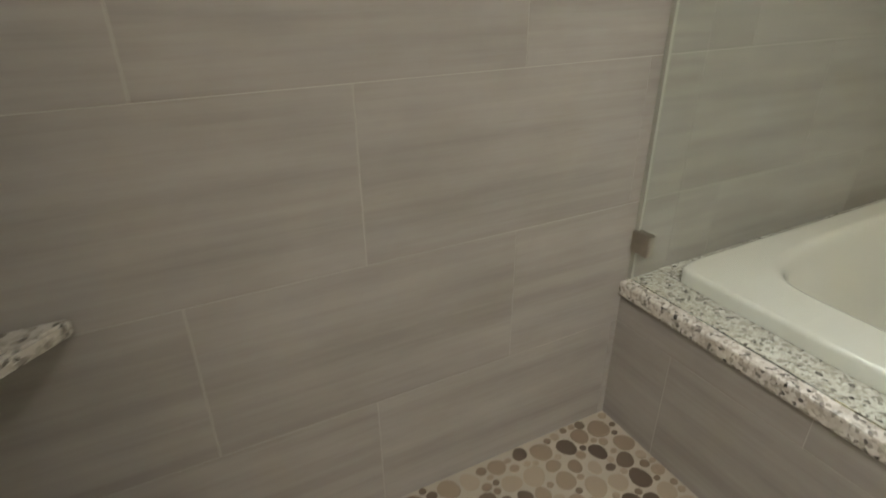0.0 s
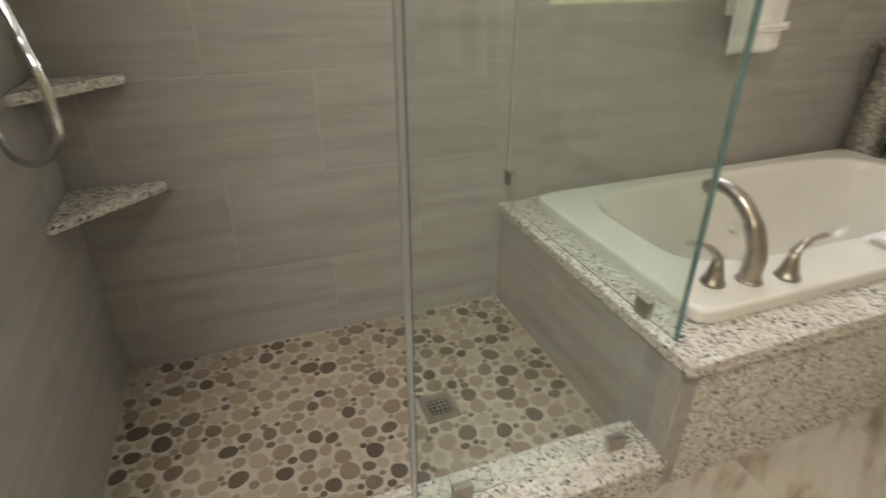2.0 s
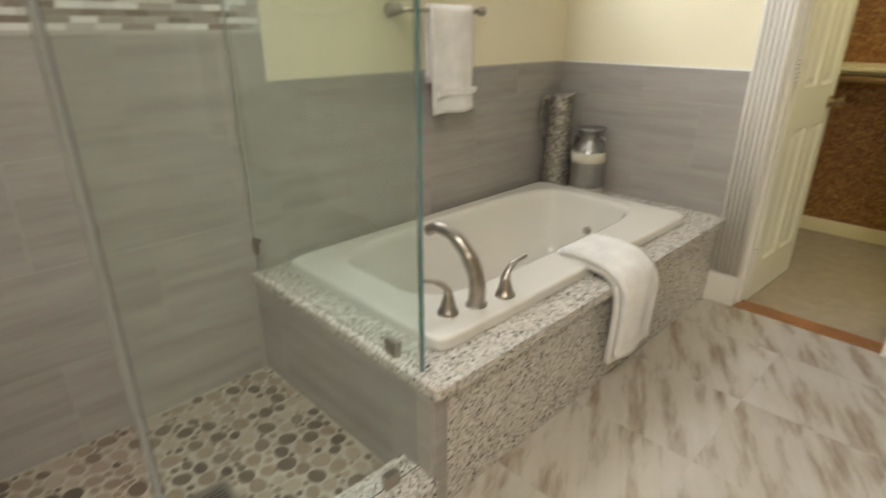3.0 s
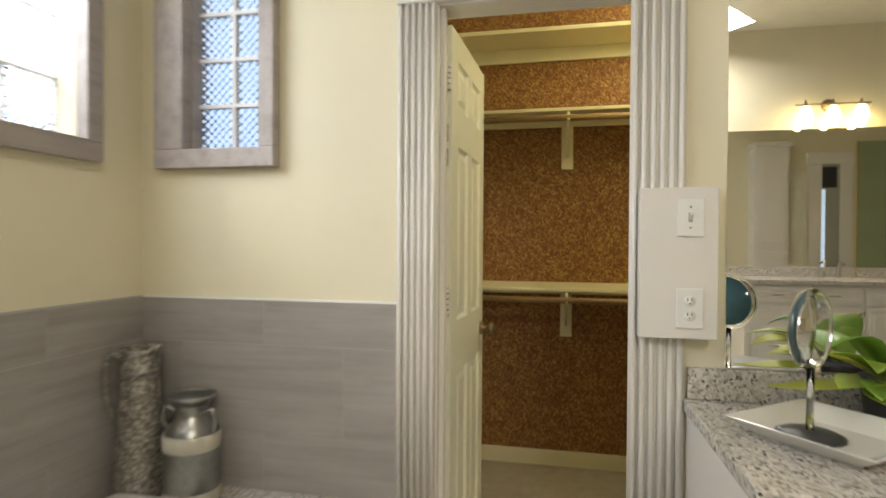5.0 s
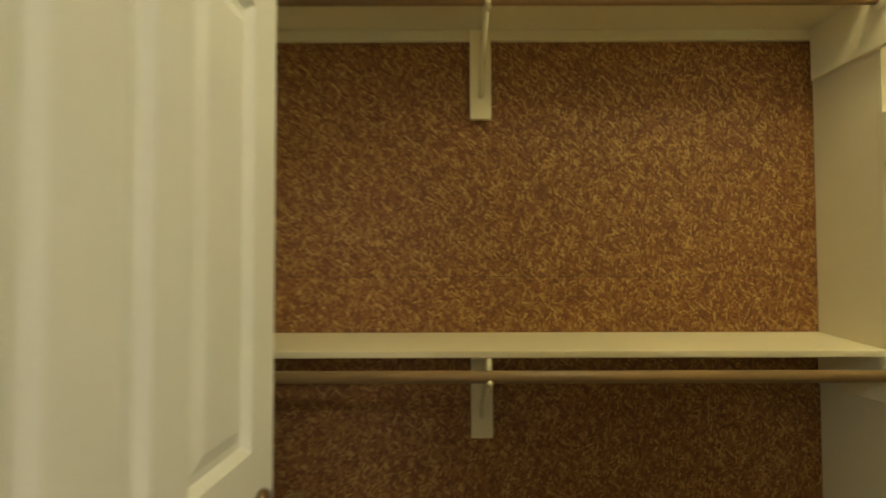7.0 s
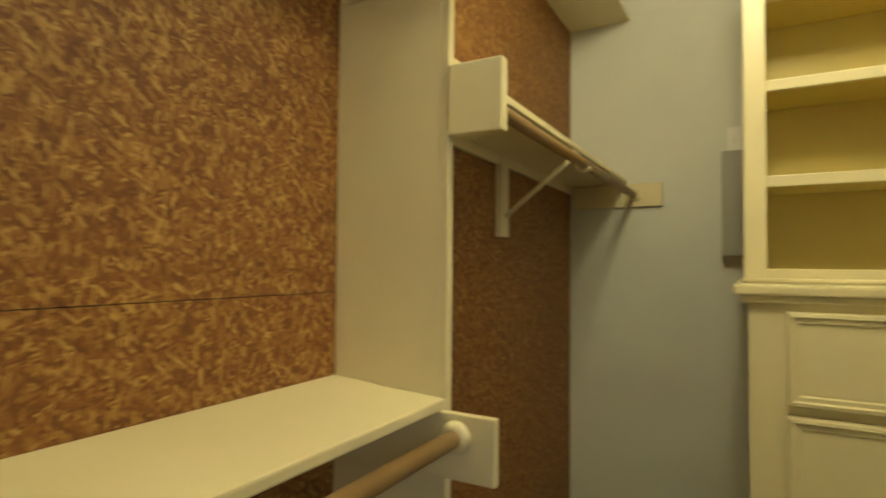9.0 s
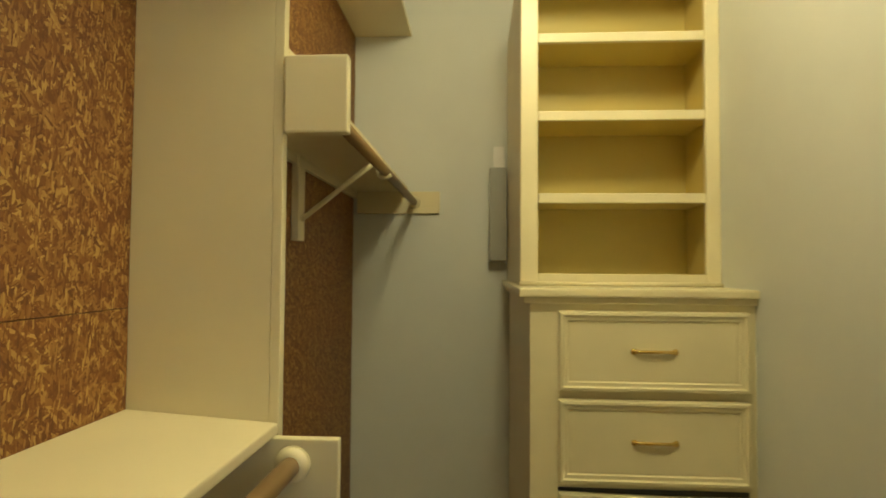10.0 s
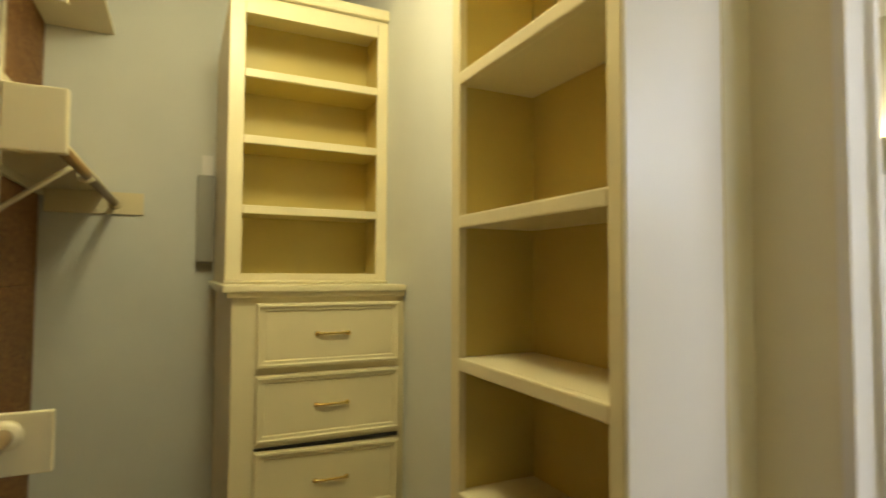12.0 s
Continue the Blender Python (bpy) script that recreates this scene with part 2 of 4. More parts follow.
M_GREENISH = painted("greenish_glass_face", (0.36, 0.42, 0.26), 0.06, 0.08)
M_POT = painted("dark_pot", (0.05, 0.05, 0.055), 0.4)


# ---- mesh helpers ----
def box(bm, a, b, bevel=0.0):
    lo, hi = [min(p, q) for p, q in zip(a, b)], [max(p, q) for p, q in zip(a, b)]
    v = [bm.verts.new((x, y, z)) for x in (lo[0], hi[0]) for y in (lo[1], hi[1]) for z in (lo[2], hi[2])]
    f = [bm.faces.new([v[i] for i in q]) for q in ((0, 1, 3, 2), (4, 6, 7, 5), (0, 4, 5, 1), (2, 3, 7, 6), (0, 2, 6, 4), (1, 5, 7, 3))]
    if bevel:
        e = list({e for x in f for e in x.edges})
        bmesh.ops.bevel(bm, geom=e, offset=bevel, segments=2, profile=0.6, affect="EDGES")
    return bm


def boxed(a, b, bevel=0.0):
    return box(bmesh.new(), a, b, bevel)


def boxes(*specs, bevel=0.0):
    bm = bmesh.new()
    for a, b in specs:
        box(bm, a, b, bevel)
    return bm


def loft(bm, rings, close_start=False, close_end=False):
    vs = [[bm.verts.new(p) for p in r] for r in rings]
    for r0, r1 in zip(vs, vs[1:]):
        for i in range(len(r0)):
            j = (i + 1) % len(r0)
            bm.faces.new((r0[i], r0[j], r1[j], r1[i]))
    if close_start:
        bm.faces.new(vs[0][::-1])
    if close_end:
        bm.faces.new(vs[-1])
    for f in bm.faces:
        f.smooth = True
    return bm


def tube(bm, pts, radii, segs=14, flat=1.0):
    pts = [Vector(p) for p in pts]
    if isinstance(radii, (int, float)):
        radii = [radii] * len(pts)
    rings, side = [], None
    for i, p in enumerate(pts):
        d = (pts[min(i + 1, len(pts) - 1)] - pts[max(i - 1, 0)]).normalized()
        if side is None:
            side = d.cross(Vector((0, 0, 1)) if abs(d.z) < 0.9 else Vector((1, 0, 0))).normalized()
        side = (side - d * side.dot(d)).normalized()
        up = side.cross(d)
        rings.append([p + (side * math.cos(2 * math.pi * k / segs) + up * math.sin(2 * math.pi * k / segs) * flat) * radii[i] for k in range(segs)])
    return loft(bm, rings, True, True)


def lathe(bm, profile, centre, segs=32, ring=False):
    cx, cy, cz = centre
    rings = [[(cx + r * math.cos(2 * math.pi * k / segs), cy + r * math.sin(2 * math.pi * k / segs), cz + z) for k in range(segs)] for r, z in profile + (profile[:1] if ring else [])]
    return loft(bm, rings, not ring, not ring)


def oval(x0, x1, y0, y1, z, power, segs=56):
    out = []
    for k in range(segs):
        a = 2 * math.pi * k / segs
        c, s = math.cos(a), math.sin(a)
        out.append(((x0 + x1) / 2 + (x1 - x0) / 2 * math.copysign(abs(c) ** (2 / power), c), (y0 + y1) / 2 + (y1 - y0) / 2 * math.copysign(abs(s) ** (2 / power), s), z))
    return out


def arc(pts, steps=8):
    """A smooth line through the points."""
    p = [Vector(q) for q in pts]
    p = [2 * p[0] - p[1]] + p + [2 * p[-1] - p[-2]]
    out = []
    for i in range(1, len(p) - 2):
        for k in range(steps):
            t = k / steps
            out.append(0.5 * (2 * p[i] + (p[i + 1] - p[i - 1]) * t + (2 * p[i - 1] - 5 * p[i] + 4 * p[i + 1] - p[i + 2]) * t * t + (3 * p[i] - p[i - 1] - 3 * p[i + 1] + p[i + 2]) * t ** 3))
    return out + [p[-2]]


def mesh_of(name, bm, mat):
    bmesh.ops.recalc_face_normals(bm, faces=bm.faces)
    me = bpy.data.meshes.new(name)
    bm.to_mesh(me)
    bm.free()
    me.materials.append(mat)
    return me


def part(name, bm, mat, parent, label=""):
    ob = new(name, mesh_of(name, bm, mat))
    ob.parent = parent
    if not parent.parent:
        ob.matrix_parent_inverse = Matrix.Translation(-parent.location)
    if label:
        ob["label"] = label
    return ob


def thing(name, at, label, category, group="", kind=""):
    ob = new(name)
    ob.location = at
    ob.empty_display_size = 0.1
    return tagged(ob, label, category, group, kind)


def solid(name, bm, mat, label="", category="", group="", kind="structure"):
    return tagged(new(name, mesh_of(name, bm, mat)), label, category, group, kind)


# ---- setting ----
XW, YB, XD, XS, XP = -1.5, 0.70, 2.98, -0.43, 0.975
floor = solid("floor", boxed((XW, -7.3, -0.1), (XD + 0.02, YB + 0.1, -0.0012)), M_GROUT, "cream and grey veined marble tile floor", "floor")
solid("ceiling", boxed((XW - 0.1, -7.4, 3.6), (XD + 0.14, YB + 0.2, 3.7)), M_CEIL, "plain off-white bathroom ceiling", "ceiling")
WX0, WX1, WZ0, WZ1 = 0.62, 2.68, 1.692, 2.52
wall_back = solid("wall_back", boxes(((XS - 0.15, YB + 0.006, -0.1), (XD, YB + 0.16, WZ0)), ((XS - 0.15, YB + 0.006, WZ1), (XD, YB + 0.16, 3.6)), ((XS - 0.15, YB + 0.006, WZ0), (WX0, YB + 0.16, WZ1)), ((WX1, YB + 0.006, WZ0), (XD, YB + 0.16, WZ1))), M_YELLOW, "pale yellow painted wall with taupe stone tile below", "wall")
wall_shower = solid("wall_shower", boxed((XS - 0.15, -0.42, -0.1), (XS - 0.006, YB + 0.006, 3.6)), M_YELLOW, "shower side wall clad in taupe stone tiles", "wall")
SY0, SY1, SZ0, SZ1 = 0.192, 0.499, 1.70, 2.40
OY0, OY1, OZ = -1.095, -0.457, 2.17
JX = XD + 0.05  # the wall is thin beside the doorway
wall_door = solid("wall_door", boxes(
    ((XD, OY1, -0.1), (JX, -0.36, SZ0)), ((XD, -0.36, -0.1), (XD + 0.12, YB + 0.16, SZ0)), ((XD, OY1, SZ1), (XD + 0.12, YB + 0.16, 3.6)),
    ((XD, OY1, SZ0), (XD + 0.12, SY0, SZ1)), ((XD, SY1, SZ0), (XD + 0.12, YB + 0.16, SZ1)),
    ((XD, OY0, OZ), (XD + 0.12, OY1, 3.6)), ((XD, -1.25, -0.1), (JX, OY0, 3.6)), ((XD, -7.3, -0.1), (XD + 0.12, -1.25, 3.6))), M_YELLOW, "pale yellow painted wall with a closet doorway", "wall")
solid("wall_west", boxes(((XW - 0.12, -7.3, -0.1), (XW, -0.40, 3.6)), ((XW - 0.12, -0.52, -0.1), (XS - 0.15, -0.42, 3.6))), M_YELLOW, "pale yellow painted wall behind the second vanity", "wall")
solid("wall_south", boxed((XW - 0.12, -7.4, -0.1), (XD + 0.12, -7.3, 3.6)), M_YELLOW, "plain pale yellow painted end wall", "wall")
solid("ground", boxed((-60, -60, -0.3), (60, 60, -0.14)), painted("outside_ground", (0.16, 0.18, 0.09), 0.9, 0.2, 8), "plain ground outside the house", "ground")
solid("backdrop", boxes(((-3, 3.0, -0.1), (8, 3.05, 3.4)), ((6.5, -0.9, -0.1), (6.55, 3.0, 6))), M_SKY, "bright overcast daylight outside the windows", "backdrop")
# light shaft between the side window and the open air
solid("window_shaft", boxes(((3.10, SY0 - 0.03, SZ0 - 0.02), (4.70, SY0 - 0.005, SZ1 + 0.3)),), M_WHITE, "plain wall beside the small window", "wall")

# windows of glass block
win = thing("window_1", (1.7, YB + 0.1, WZ0), "long glass block window with grey tile surround", "window", kind="structure")
t = 0.065
for a, b in (((WX0 - t, 0.66, WZ0 - t), (WX1 + t, YB + 0.004, WZ0)), ((WX0 - t, 0.66, WZ1), (WX1 + t, YB + 0.004, WZ1 + t)), ((WX0 - t, 0.66, WZ0), (WX0, YB + 0.004, WZ1)), ((WX1, 0.66, WZ0), (WX1 + t, YB + 0.004, WZ1))):
    part("window_frame", boxed(a, b, 0.004), M_TRIM_TILE, win, "grey stone tile trim")
part("window_sill", boxed((WX0, 0.66, WZ0 - 0.006), (WX1, YB + 0.15, WZ0 + 0.004)), M_TRIM_TILE, win)
nx, nz = 11, 4
bw, bh = (WX1 - WX0) / nx, (WZ1 - WZ0) / nz
block = mesh_of("glass_block", boxed((-bw / 2 + 0.006, -0.035, -bh / 2 + 0.006), (bw / 2 - 0.006, 0.035, bh / 2 - 0.006), 0.012), M_BLOCK)
for i in range(nx):
    for k in range(nz):
        o = new("glass_block", block)
        o.parent = win
        o.matrix_parent_inverse = Matrix.Translation(-win.location)
        o.location = (WX0 + bw * (i + 0.5), YB + 0.11, WZ0 + bh * (k + 0.5))
        o.visible_shadow = False
bm = bmesh.new()
for i in range(nx + 1):
    box(bm, (WX0 + bw * i - 0.005, YB + 0.085, WZ0), (WX0 + bw * i + 0.005, YB + 0.135, WZ1))
for k in range(1, nz):
    box(bm, (WX0, YB + 0.084, WZ0 + bh * k - 0.005), (WX1, YB + 0.136, WZ0 + bh * k + 0.005))
part("mortar_grid", bm, M_PLASTIC, win)

win = thing("window_2", (XD, 0.345, SZ0), "small rippled glass window with grey tile surround", "window", kind="structure")
for a, b in (((2.93, SY0 - 0.06, SZ0 - 0.07), (XD + 0.004, SY1 + 0.12, SZ0)), ((2.93, SY0 - 0.06, SZ1), (XD + 0.004, SY1 + 0.12, SZ1 + 0.07)), ((2.93, SY0 - 0.06, SZ0), (XD + 0.004, SY0, SZ1)), ((2.93, SY1, SZ0), (XD + 0.004, SY1 + 0.12, SZ1))):
    part("window_frame", boxed(a, b, 0.004), M_TRIM_TILE, win, "grey stone tile trim")
for a, b in (((XD, SY1 - 0.008, SZ0), (XD + 0.10, SY1 + 0.002, SZ1)), ((XD, SY0 - 0.002, SZ0), (XD + 0.10, SY0 + 0.008, SZ1)), ((XD, SY0, SZ0 - 0.004), (XD + 0.10, SY1, SZ0 + 0.008))):
    part("window_lining", boxed(a, b), M_TRIM_TILE, win)
for i in range(2):
    for k in range(4):
        y0, z0 = SY0 + i * (SY1 - SY0) / 2 + 0.008, SZ0 + k * 0.175 + 0.008
        o = part("pane", boxed((XD + 0.05, y0, z0), (XD + 0.065, y0 + (SY1 - SY0) / 2 - 0.016, z0 + 0.159), 0.003), M_BLOCK, win)
        o.visible_shadow = False
bm = bmesh.new()
ym = (SY0 + SY1) / 2
box(bm, (XD + 0.04, ym - 0.008, SZ0), (XD + 0.075, ym + 0.008, SZ1))
for k in range(5):
    box(bm, (XD + 0.041, SY0, SZ0 + k * 0.175 - 0.007), (XD + 0.074, SY1, SZ0 + k * 0.175 + 0.007))
part("muntin", bm, M_PLASTIC, win)

# ---- bath platform and tub ----
DZ, DY = 0.448, -0.345
platform = thing("bath_platform", (1.9, 0.1, 0), "speckled granite tub surround with granite front panel", "tub surround", kind="structure")
part("core", boxes(((1.02, -0.29, 0), (1.12, YB, 0.408)), ((1.12, -0.29, 0), (2.72, -0.19, 0.408)), ((2.72, -0.29, 0), (XD, YB, 0.408)), ((1.12, 0.66, 0), (2.72, YB, 0.408))), M_GROUT, platform)
part("front_panel", boxed((1.03, DY + 0.028, 0), (XD, -0.292, 0.41), 0.002), M_GRANITE, platform, "speckled granite front slab")
for a, b in (((XP - 0.012, DY, 0.41), (1.10, YB, DZ)), ((1.10, DY, 0.41), (2.73, -0.205, DZ)), ((2.73, DY, 0.41), (XD, YB, DZ)), ((1.10, 0.615, 0.41), (2.73, YB, DZ))):
    part("slab", boxed(a, b, 0.006 if a[0] < 1 else 0.0), M_GRANITE, platform, "polished speckled granite top")
part("corner_tile", boxed((XP, -0.30, 0.0), (1.03, DY + 0.03, 0.41), 0.003), M_TILE, platform)

tub = thing("bathtub", (1.9, 0.2, DZ), "white acrylic drop-in jetted bathtub", "bathtub")
X0, X1, Y0, Y1 = 1.093, 2.775, -0.224, 0.650
RIM = DZ + 0.040
def ring(west, east, south, north, z, power):
    return oval(X0 + west, X1 - east, Y0 + south, Y1 - north, z, power, 72)


rings = [ring(0, 0, 0, 0, DZ + 0.001, 26), ring(0, 0, 0, 0, RIM - 0.012, 26), ring(0.001, 0.001, 0.001, 0.001, RIM - 0.007, 26), ring(0.004, 0.004, 0.004, 0.004, RIM - 0.003, 24), ring(0.010, 0.010, 0.010, 0.010, RIM, 22), ring(0.014, 0.014, 0.014, 0.014, RIM, 22), ring(0.135, 0.075, 0.165, 0.060, RIM, 5),
         ring(0.140, 0.080, 0.170, 0.065, RIM, 5), ring(0.150, 0.090, 0.180, 0.075, RIM - 0.004, 4.8), ring(0.158, 0.098, 0.187, 0.083, RIM - 0.016, 4.6), ring(0.163, 0.102, 0.190, 0.087, RIM - 0.045, 4.4),
         ring(0.172, 0.108, 0.194, 0.092, RIM - 0.085, 4.2), ring(0.210, 0.114, 0.200, 0.098, RIM - 0.10, 4.0), ring(0.28, 0.15, 0.215, 0.115, RIM - 0.26, 3.8), ring(0.36, 0.19, 0.24, 0.14, RIM - 0.38, 3.4), ring(0.44, 0.25, 0.29, 0.19, RIM - 0.412, 3)]
part("tub_shell", loft(bmesh.new(), rings, False, True), M_ACRYLIC, tub)
for x, y, z, d in ((2.632, 0.235, 0.315, (-1, 0, 0.15)), (2.05, 0.520, 0.23, (0, -1, 0.12))):
    c, d = Vector((x, y, z)), Vector(d)
    part("jet", tube(bmesh.new(), [c + d * -0.02, c + d * 0.004, c + d * 0.007], [0.02, 0.02, 0.013], 16), M_NICKEL if x > 2.4 else M_ACRYLIC, tub, "round water jet")


def tap_handle(x, y, turn):
    h = thing("tap_handle", (x, y, RIM), "brushed nickel lever tap on the tub rim", "tap", "tub taps")
    part("base", lathe(bmesh.new(), [(0.034, 0), (0.034, 0.008), (0.029, 0.012), (0.024, 0.03), (0.018, 0.055), (0.013, 0.075), (0.004, 0.082)], (x, y, RIM)), M_NICKEL, h)
    d = Vector((math.cos(turn), math.sin(turn), 0))
    p = Vector((x, y, RIM))
    part("lever", tube(bmesh.new(), arc([p + Vector((0, 0, 0.05)), p + d * 0.006 + Vector((0, 0, 0.085)), p + d * 0.04 + Vector((0, 0, 0.112)), p + d * 0.092 + Vector((0, 0, 0.122))]), [0.016] * 8 + [0.013] * 8 + [0.0085] * 9, 12, 0.8), M_NICKEL, h)


tap_handle(1.232, -0.111, 2.6)
tap_handle(1.457, -0.158, -0.1)
SPX, SPY = 1.339, -0.135
spout = thing("tub_spout", (SPX, SPY, RIM), "tall arched brushed nickel tub spout", "faucet")
neck = [(SPX + u, SPY + v, RIM + w) for u, v, w in ((0, 0, 0), (-0.002, 0, 0.09), (-0.012, 0.033, 0.172), (-0.024, 0.086, 0.224), (-0.037, 0.143, 0.240), (-0.045, 0.180, 0.222))]
part("neck", tube(bmesh.new(), arc(neck), [0.028] * 8 + [0.0265] * 8 + [0.023] * 8 + [0.020] * 8 + [0.020] * 9, 18), M_NICKEL, spout)
part("base_ring", lathe(bmesh.new(), [(0.036, 0), (0.036, 0.006), (0.031, 0.01)], (SPX, SPY, RIM)), M_NICKEL, spout)


def sheet(rows, thick):
    """A cloth of some thickness through rows of points."""
    bm = bmesh.new()
    g = [[bm.verts.new(p) for p in r] for r in rows]
    for r0, r1 in zip(g, g[1:]):
        for a, b, c, d in zip(r0, r0[1:], r1[1:], r1):
            bm.faces.new((a, b, c, d)).smooth = True
    bmesh.ops.recalc_face_normals(bm, faces=bm.faces)
    bmesh.ops.solidify(bm, geom=bm.faces[:], thickness=thick)
    for f in bm.faces:
        f.smooth = True
    return bm


def draped(x0, x1, xs, line, amp, seed, thick):
    rows = []
    pts = arc(line, 6)
    for i, p in enumerate(pts):
        u = i / (len(pts) - 1)
        row = []
        for k in range(15):
            s = k / 14
            fall = amp * u * math.sin(s * 7 + seed) + 0.006 * noise.noise((s * 3, u * 4, seed))
            row.append((x0 + (x1 - x0) * s + xs * (1 - u), p[1] + fall, p[2] + 0.008 * noise.noise((s * 2, u * 3, seed + 5)) * (0.3 + u)))
        rows.append(row)
    return sheet(rows, thick)


towel = thing("bath_towel", (1.97, -0.2, DZ + 0.03), "white terry towel draped over the tub rim", "towel")
part("lower_fold", draped(1.83, 1.975, 0.06, [(0, -0.07, 0.503), (0, -0.15, 0.506), (0, -0.25, 0.500), (0, -0.345, 0.478), (0, -0.382, 0.41), (0, -0.388, 0.28), (0, -0.385, 0.14)], 0.006, 1.0, 0.026), M_TOWEL, towel)
part("upper_fold", draped(1.83, 2.075, 0.05, [(0, -0.09, 0.520), (0, -0.17, 0.533), (0, -0.27, 0.530), (0, -0.36, 0.502), (0, -0.414, 0.43), (0, -0.420, 0.30), (0, -0.417, 0.175)], 0.009, 2.0, 0.028), M_TOWEL, towel)

bar = thing("towel_bar", (1.96, 0.62, 1.40), "brushed nickel towel bar with finials on yellow wall", "towel rail")
BY = 0.625
part("rod", tube(bmesh.new(), [(1.69, BY, 1.395), (2.17, BY, 1.395)], 0.009), M_NICKEL, bar)
for x, s in ((1.70, -1), (2.155, 1)):
    part("finial", tube(bmesh.new(), [(x, BY, 1.395), (x + s * 0.01, BY, 1.395), (x + s * 0.03, BY, 1.395), (x + s * 0.042, BY, 1.395), (x + s * 0.05, BY, 1.395)], [0.010, 0.02, 0.022, 0.014, 0.003], 16), M_NICKEL, bar)
    part("post", tube(bmesh.new(), [(x, YB + 0.006, 1.395), (x, YB - 0.008, 1.395), (x, YB - 0.012, 1.395), (x, BY, 1.395)], [0.028, 0.027, 0.012, 0.010], 18), M_NICKEL, bar)
hung = thing("hand_towel", (1.98, 0.62, 1.4), "white terry hand towel hung over the bar", "towel")
bm = draped(1.845, 2.10, 0.0, [(0, BY + 0.024, 1.10), (0, BY + 0.024, 1.36), (0, BY + 0.012, 1.412), (0, BY - 0.012, 1.412), (0, BY - 0.028, 1.36), (0, BY - 0.032, 1.10), (0, BY - 0.04, 0.97)], 0.010, 0.5, 0.012)
part("cloth", bm, M_TOWEL, hung)
part("border_band", draped(1.853, 2.108, 0.0, [(0, BY - 0.0435, 1.075), (0, BY - 0.0445, 1.06), (0, BY - 0.0455, 1.045)], 0.002, 0.5, 0.003), M_TOWEL, hung)

# milk cans
can = thing("tall_pitcher", (2.845, 0.603, DZ), "tall weathered galvanised tin pitcher with cream patina", "pitcher")
m, n, l, b = material("weathered_tin", (0.3, 0.28, 0.25), 0.5, 0.5)
v = mapped(n, l, (1, 1, 1))
l.new(ramp(n, l, noise_tex(n, l, v, 60, 6, 0.7), [(0.34, (0.10, 0.095, 0.085)), (0.5, (0.27, 0.25, 0.22)), (0.64, (0.58, 0.54, 0.45))]), b.inputs["Base Color"])
M_WEATHERED = m
c = (2.845, 0.603, DZ)
part("body", lathe(bmesh.new(), [(0.088, 0), (0.090, 0.01), (0.084, 0.10), (0.074, 0.28), (0.064, 0.42), (0.063, 0.44), (0.068, 0.445), (0.063, 0.452), (0.065, 0.50), (0.070, 0.53), (0.066, 0.53), (0.058, 0.49)], c), M_WEATHERED, can)
part("spout", tube(bmesh.new(), [(2.84, 0.57, DZ + 0.50), (2.83, 0.535, DZ + 0.525), (2.825, 0.505, DZ + 0.548)], [0.04, 0.028, 0.006], 12, 0.5), M_WEATHERED, can)
part("handle", tube(bmesh.new(), arc([(2.80, 0.640, DZ + 0.50), (2.775, 0.668, DZ + 0.51), (2.765, 0.675, DZ + 0.40), (2.785, 0.660, DZ + 0.28)]), 0.007, 10), M_WEATHERED, can)
can = thing("milk_can", (2.862, 0.405, DZ), "small galvanised milk can with cream painted band", "milk can")
c = (2.862, 0.405, DZ)
part("body", lathe(bmesh.new(), [(0.0905, 0.0000), (0.0940, 0.0072), (0.0940, 0.2020), (0.0916, 0.2376), (0.0766, 0.2673), (0.0557, 0.2911), (0.0522, 0.3208), (0.0580, 0.3386), (0.0742, 0.3623), (0.0696, 0.3636), (0.0464, 0.3386)], c), M_GALV, can)
part("band", lathe(bmesh.new(), [(0.0957, 0.1841), (0.0980, 0.1901), (0.0980, 0.2352), (0.0945, 0.2411)], c, 32, True), M_CAN_CREAM, can, "cream painted band")
part("foot_band", lathe(bmesh.new(), [(0.0957, 0.0012), (0.0974, 0.0047), (0.0974, 0.0381), (0.0945, 0.0428)], c, 32, True), M_CAN_CREAM, can, "cream painted foot band")
part("neck_ring", lathe(bmesh.new(), [(0.0580, 0.3362), (0.0766, 0.3564), (0.0800, 0.3611), (0.0800, 0.3707), (0.0742, 0.3707)], c, 32, True), M_GALV, can)
for s in (-1, 1):
    part("handle", tube(bmesh.new(), arc([(2.86 - 0.02, 0.405 + s * 0.052, DZ + 0.311), (2.845, 0.405 + s * 0.090, DZ + 0.323), (2.843, 0.405 + s * 0.104, DZ + 0.279), (2.85, 0.405 + s * 0.090, DZ + 0.238)]), 0.007, 10), M_GALV, can)

# ---- shower ----
shower_floor = solid("shower_floor", boxed((XS, -0.17, -0.02), (XP, YB, 0.018)), M_PEBBLE_GROUT, "river pebble mosaic shower floor in cream grout", "floor")
curb = thing("shower_curb", (0.27, -0.25, 0), "speckled granite shower curb", "curb", kind="structure")
part("top", boxed((XS, -0.335, 0.095), (XP, -0.165, 0.125), 0.005), M_GRANITE, curb)
part("face", boxed((XS, -0.325, 0.0), (XP, -0.175, 0.095)), M_GRANITE, curb)
GY, GX = -0.245, 0.995
panel = thing("shower_screen", (0.64, GY, 0.125), "fixed clear shower glass panel with greenish edge", "shower screen")
part("pane", boxed((0.318, GY - 0.005, 0.128), (GX - 0.006, GY + 0.005, 2.05)), M_GLASS, panel).visible_shadow = False
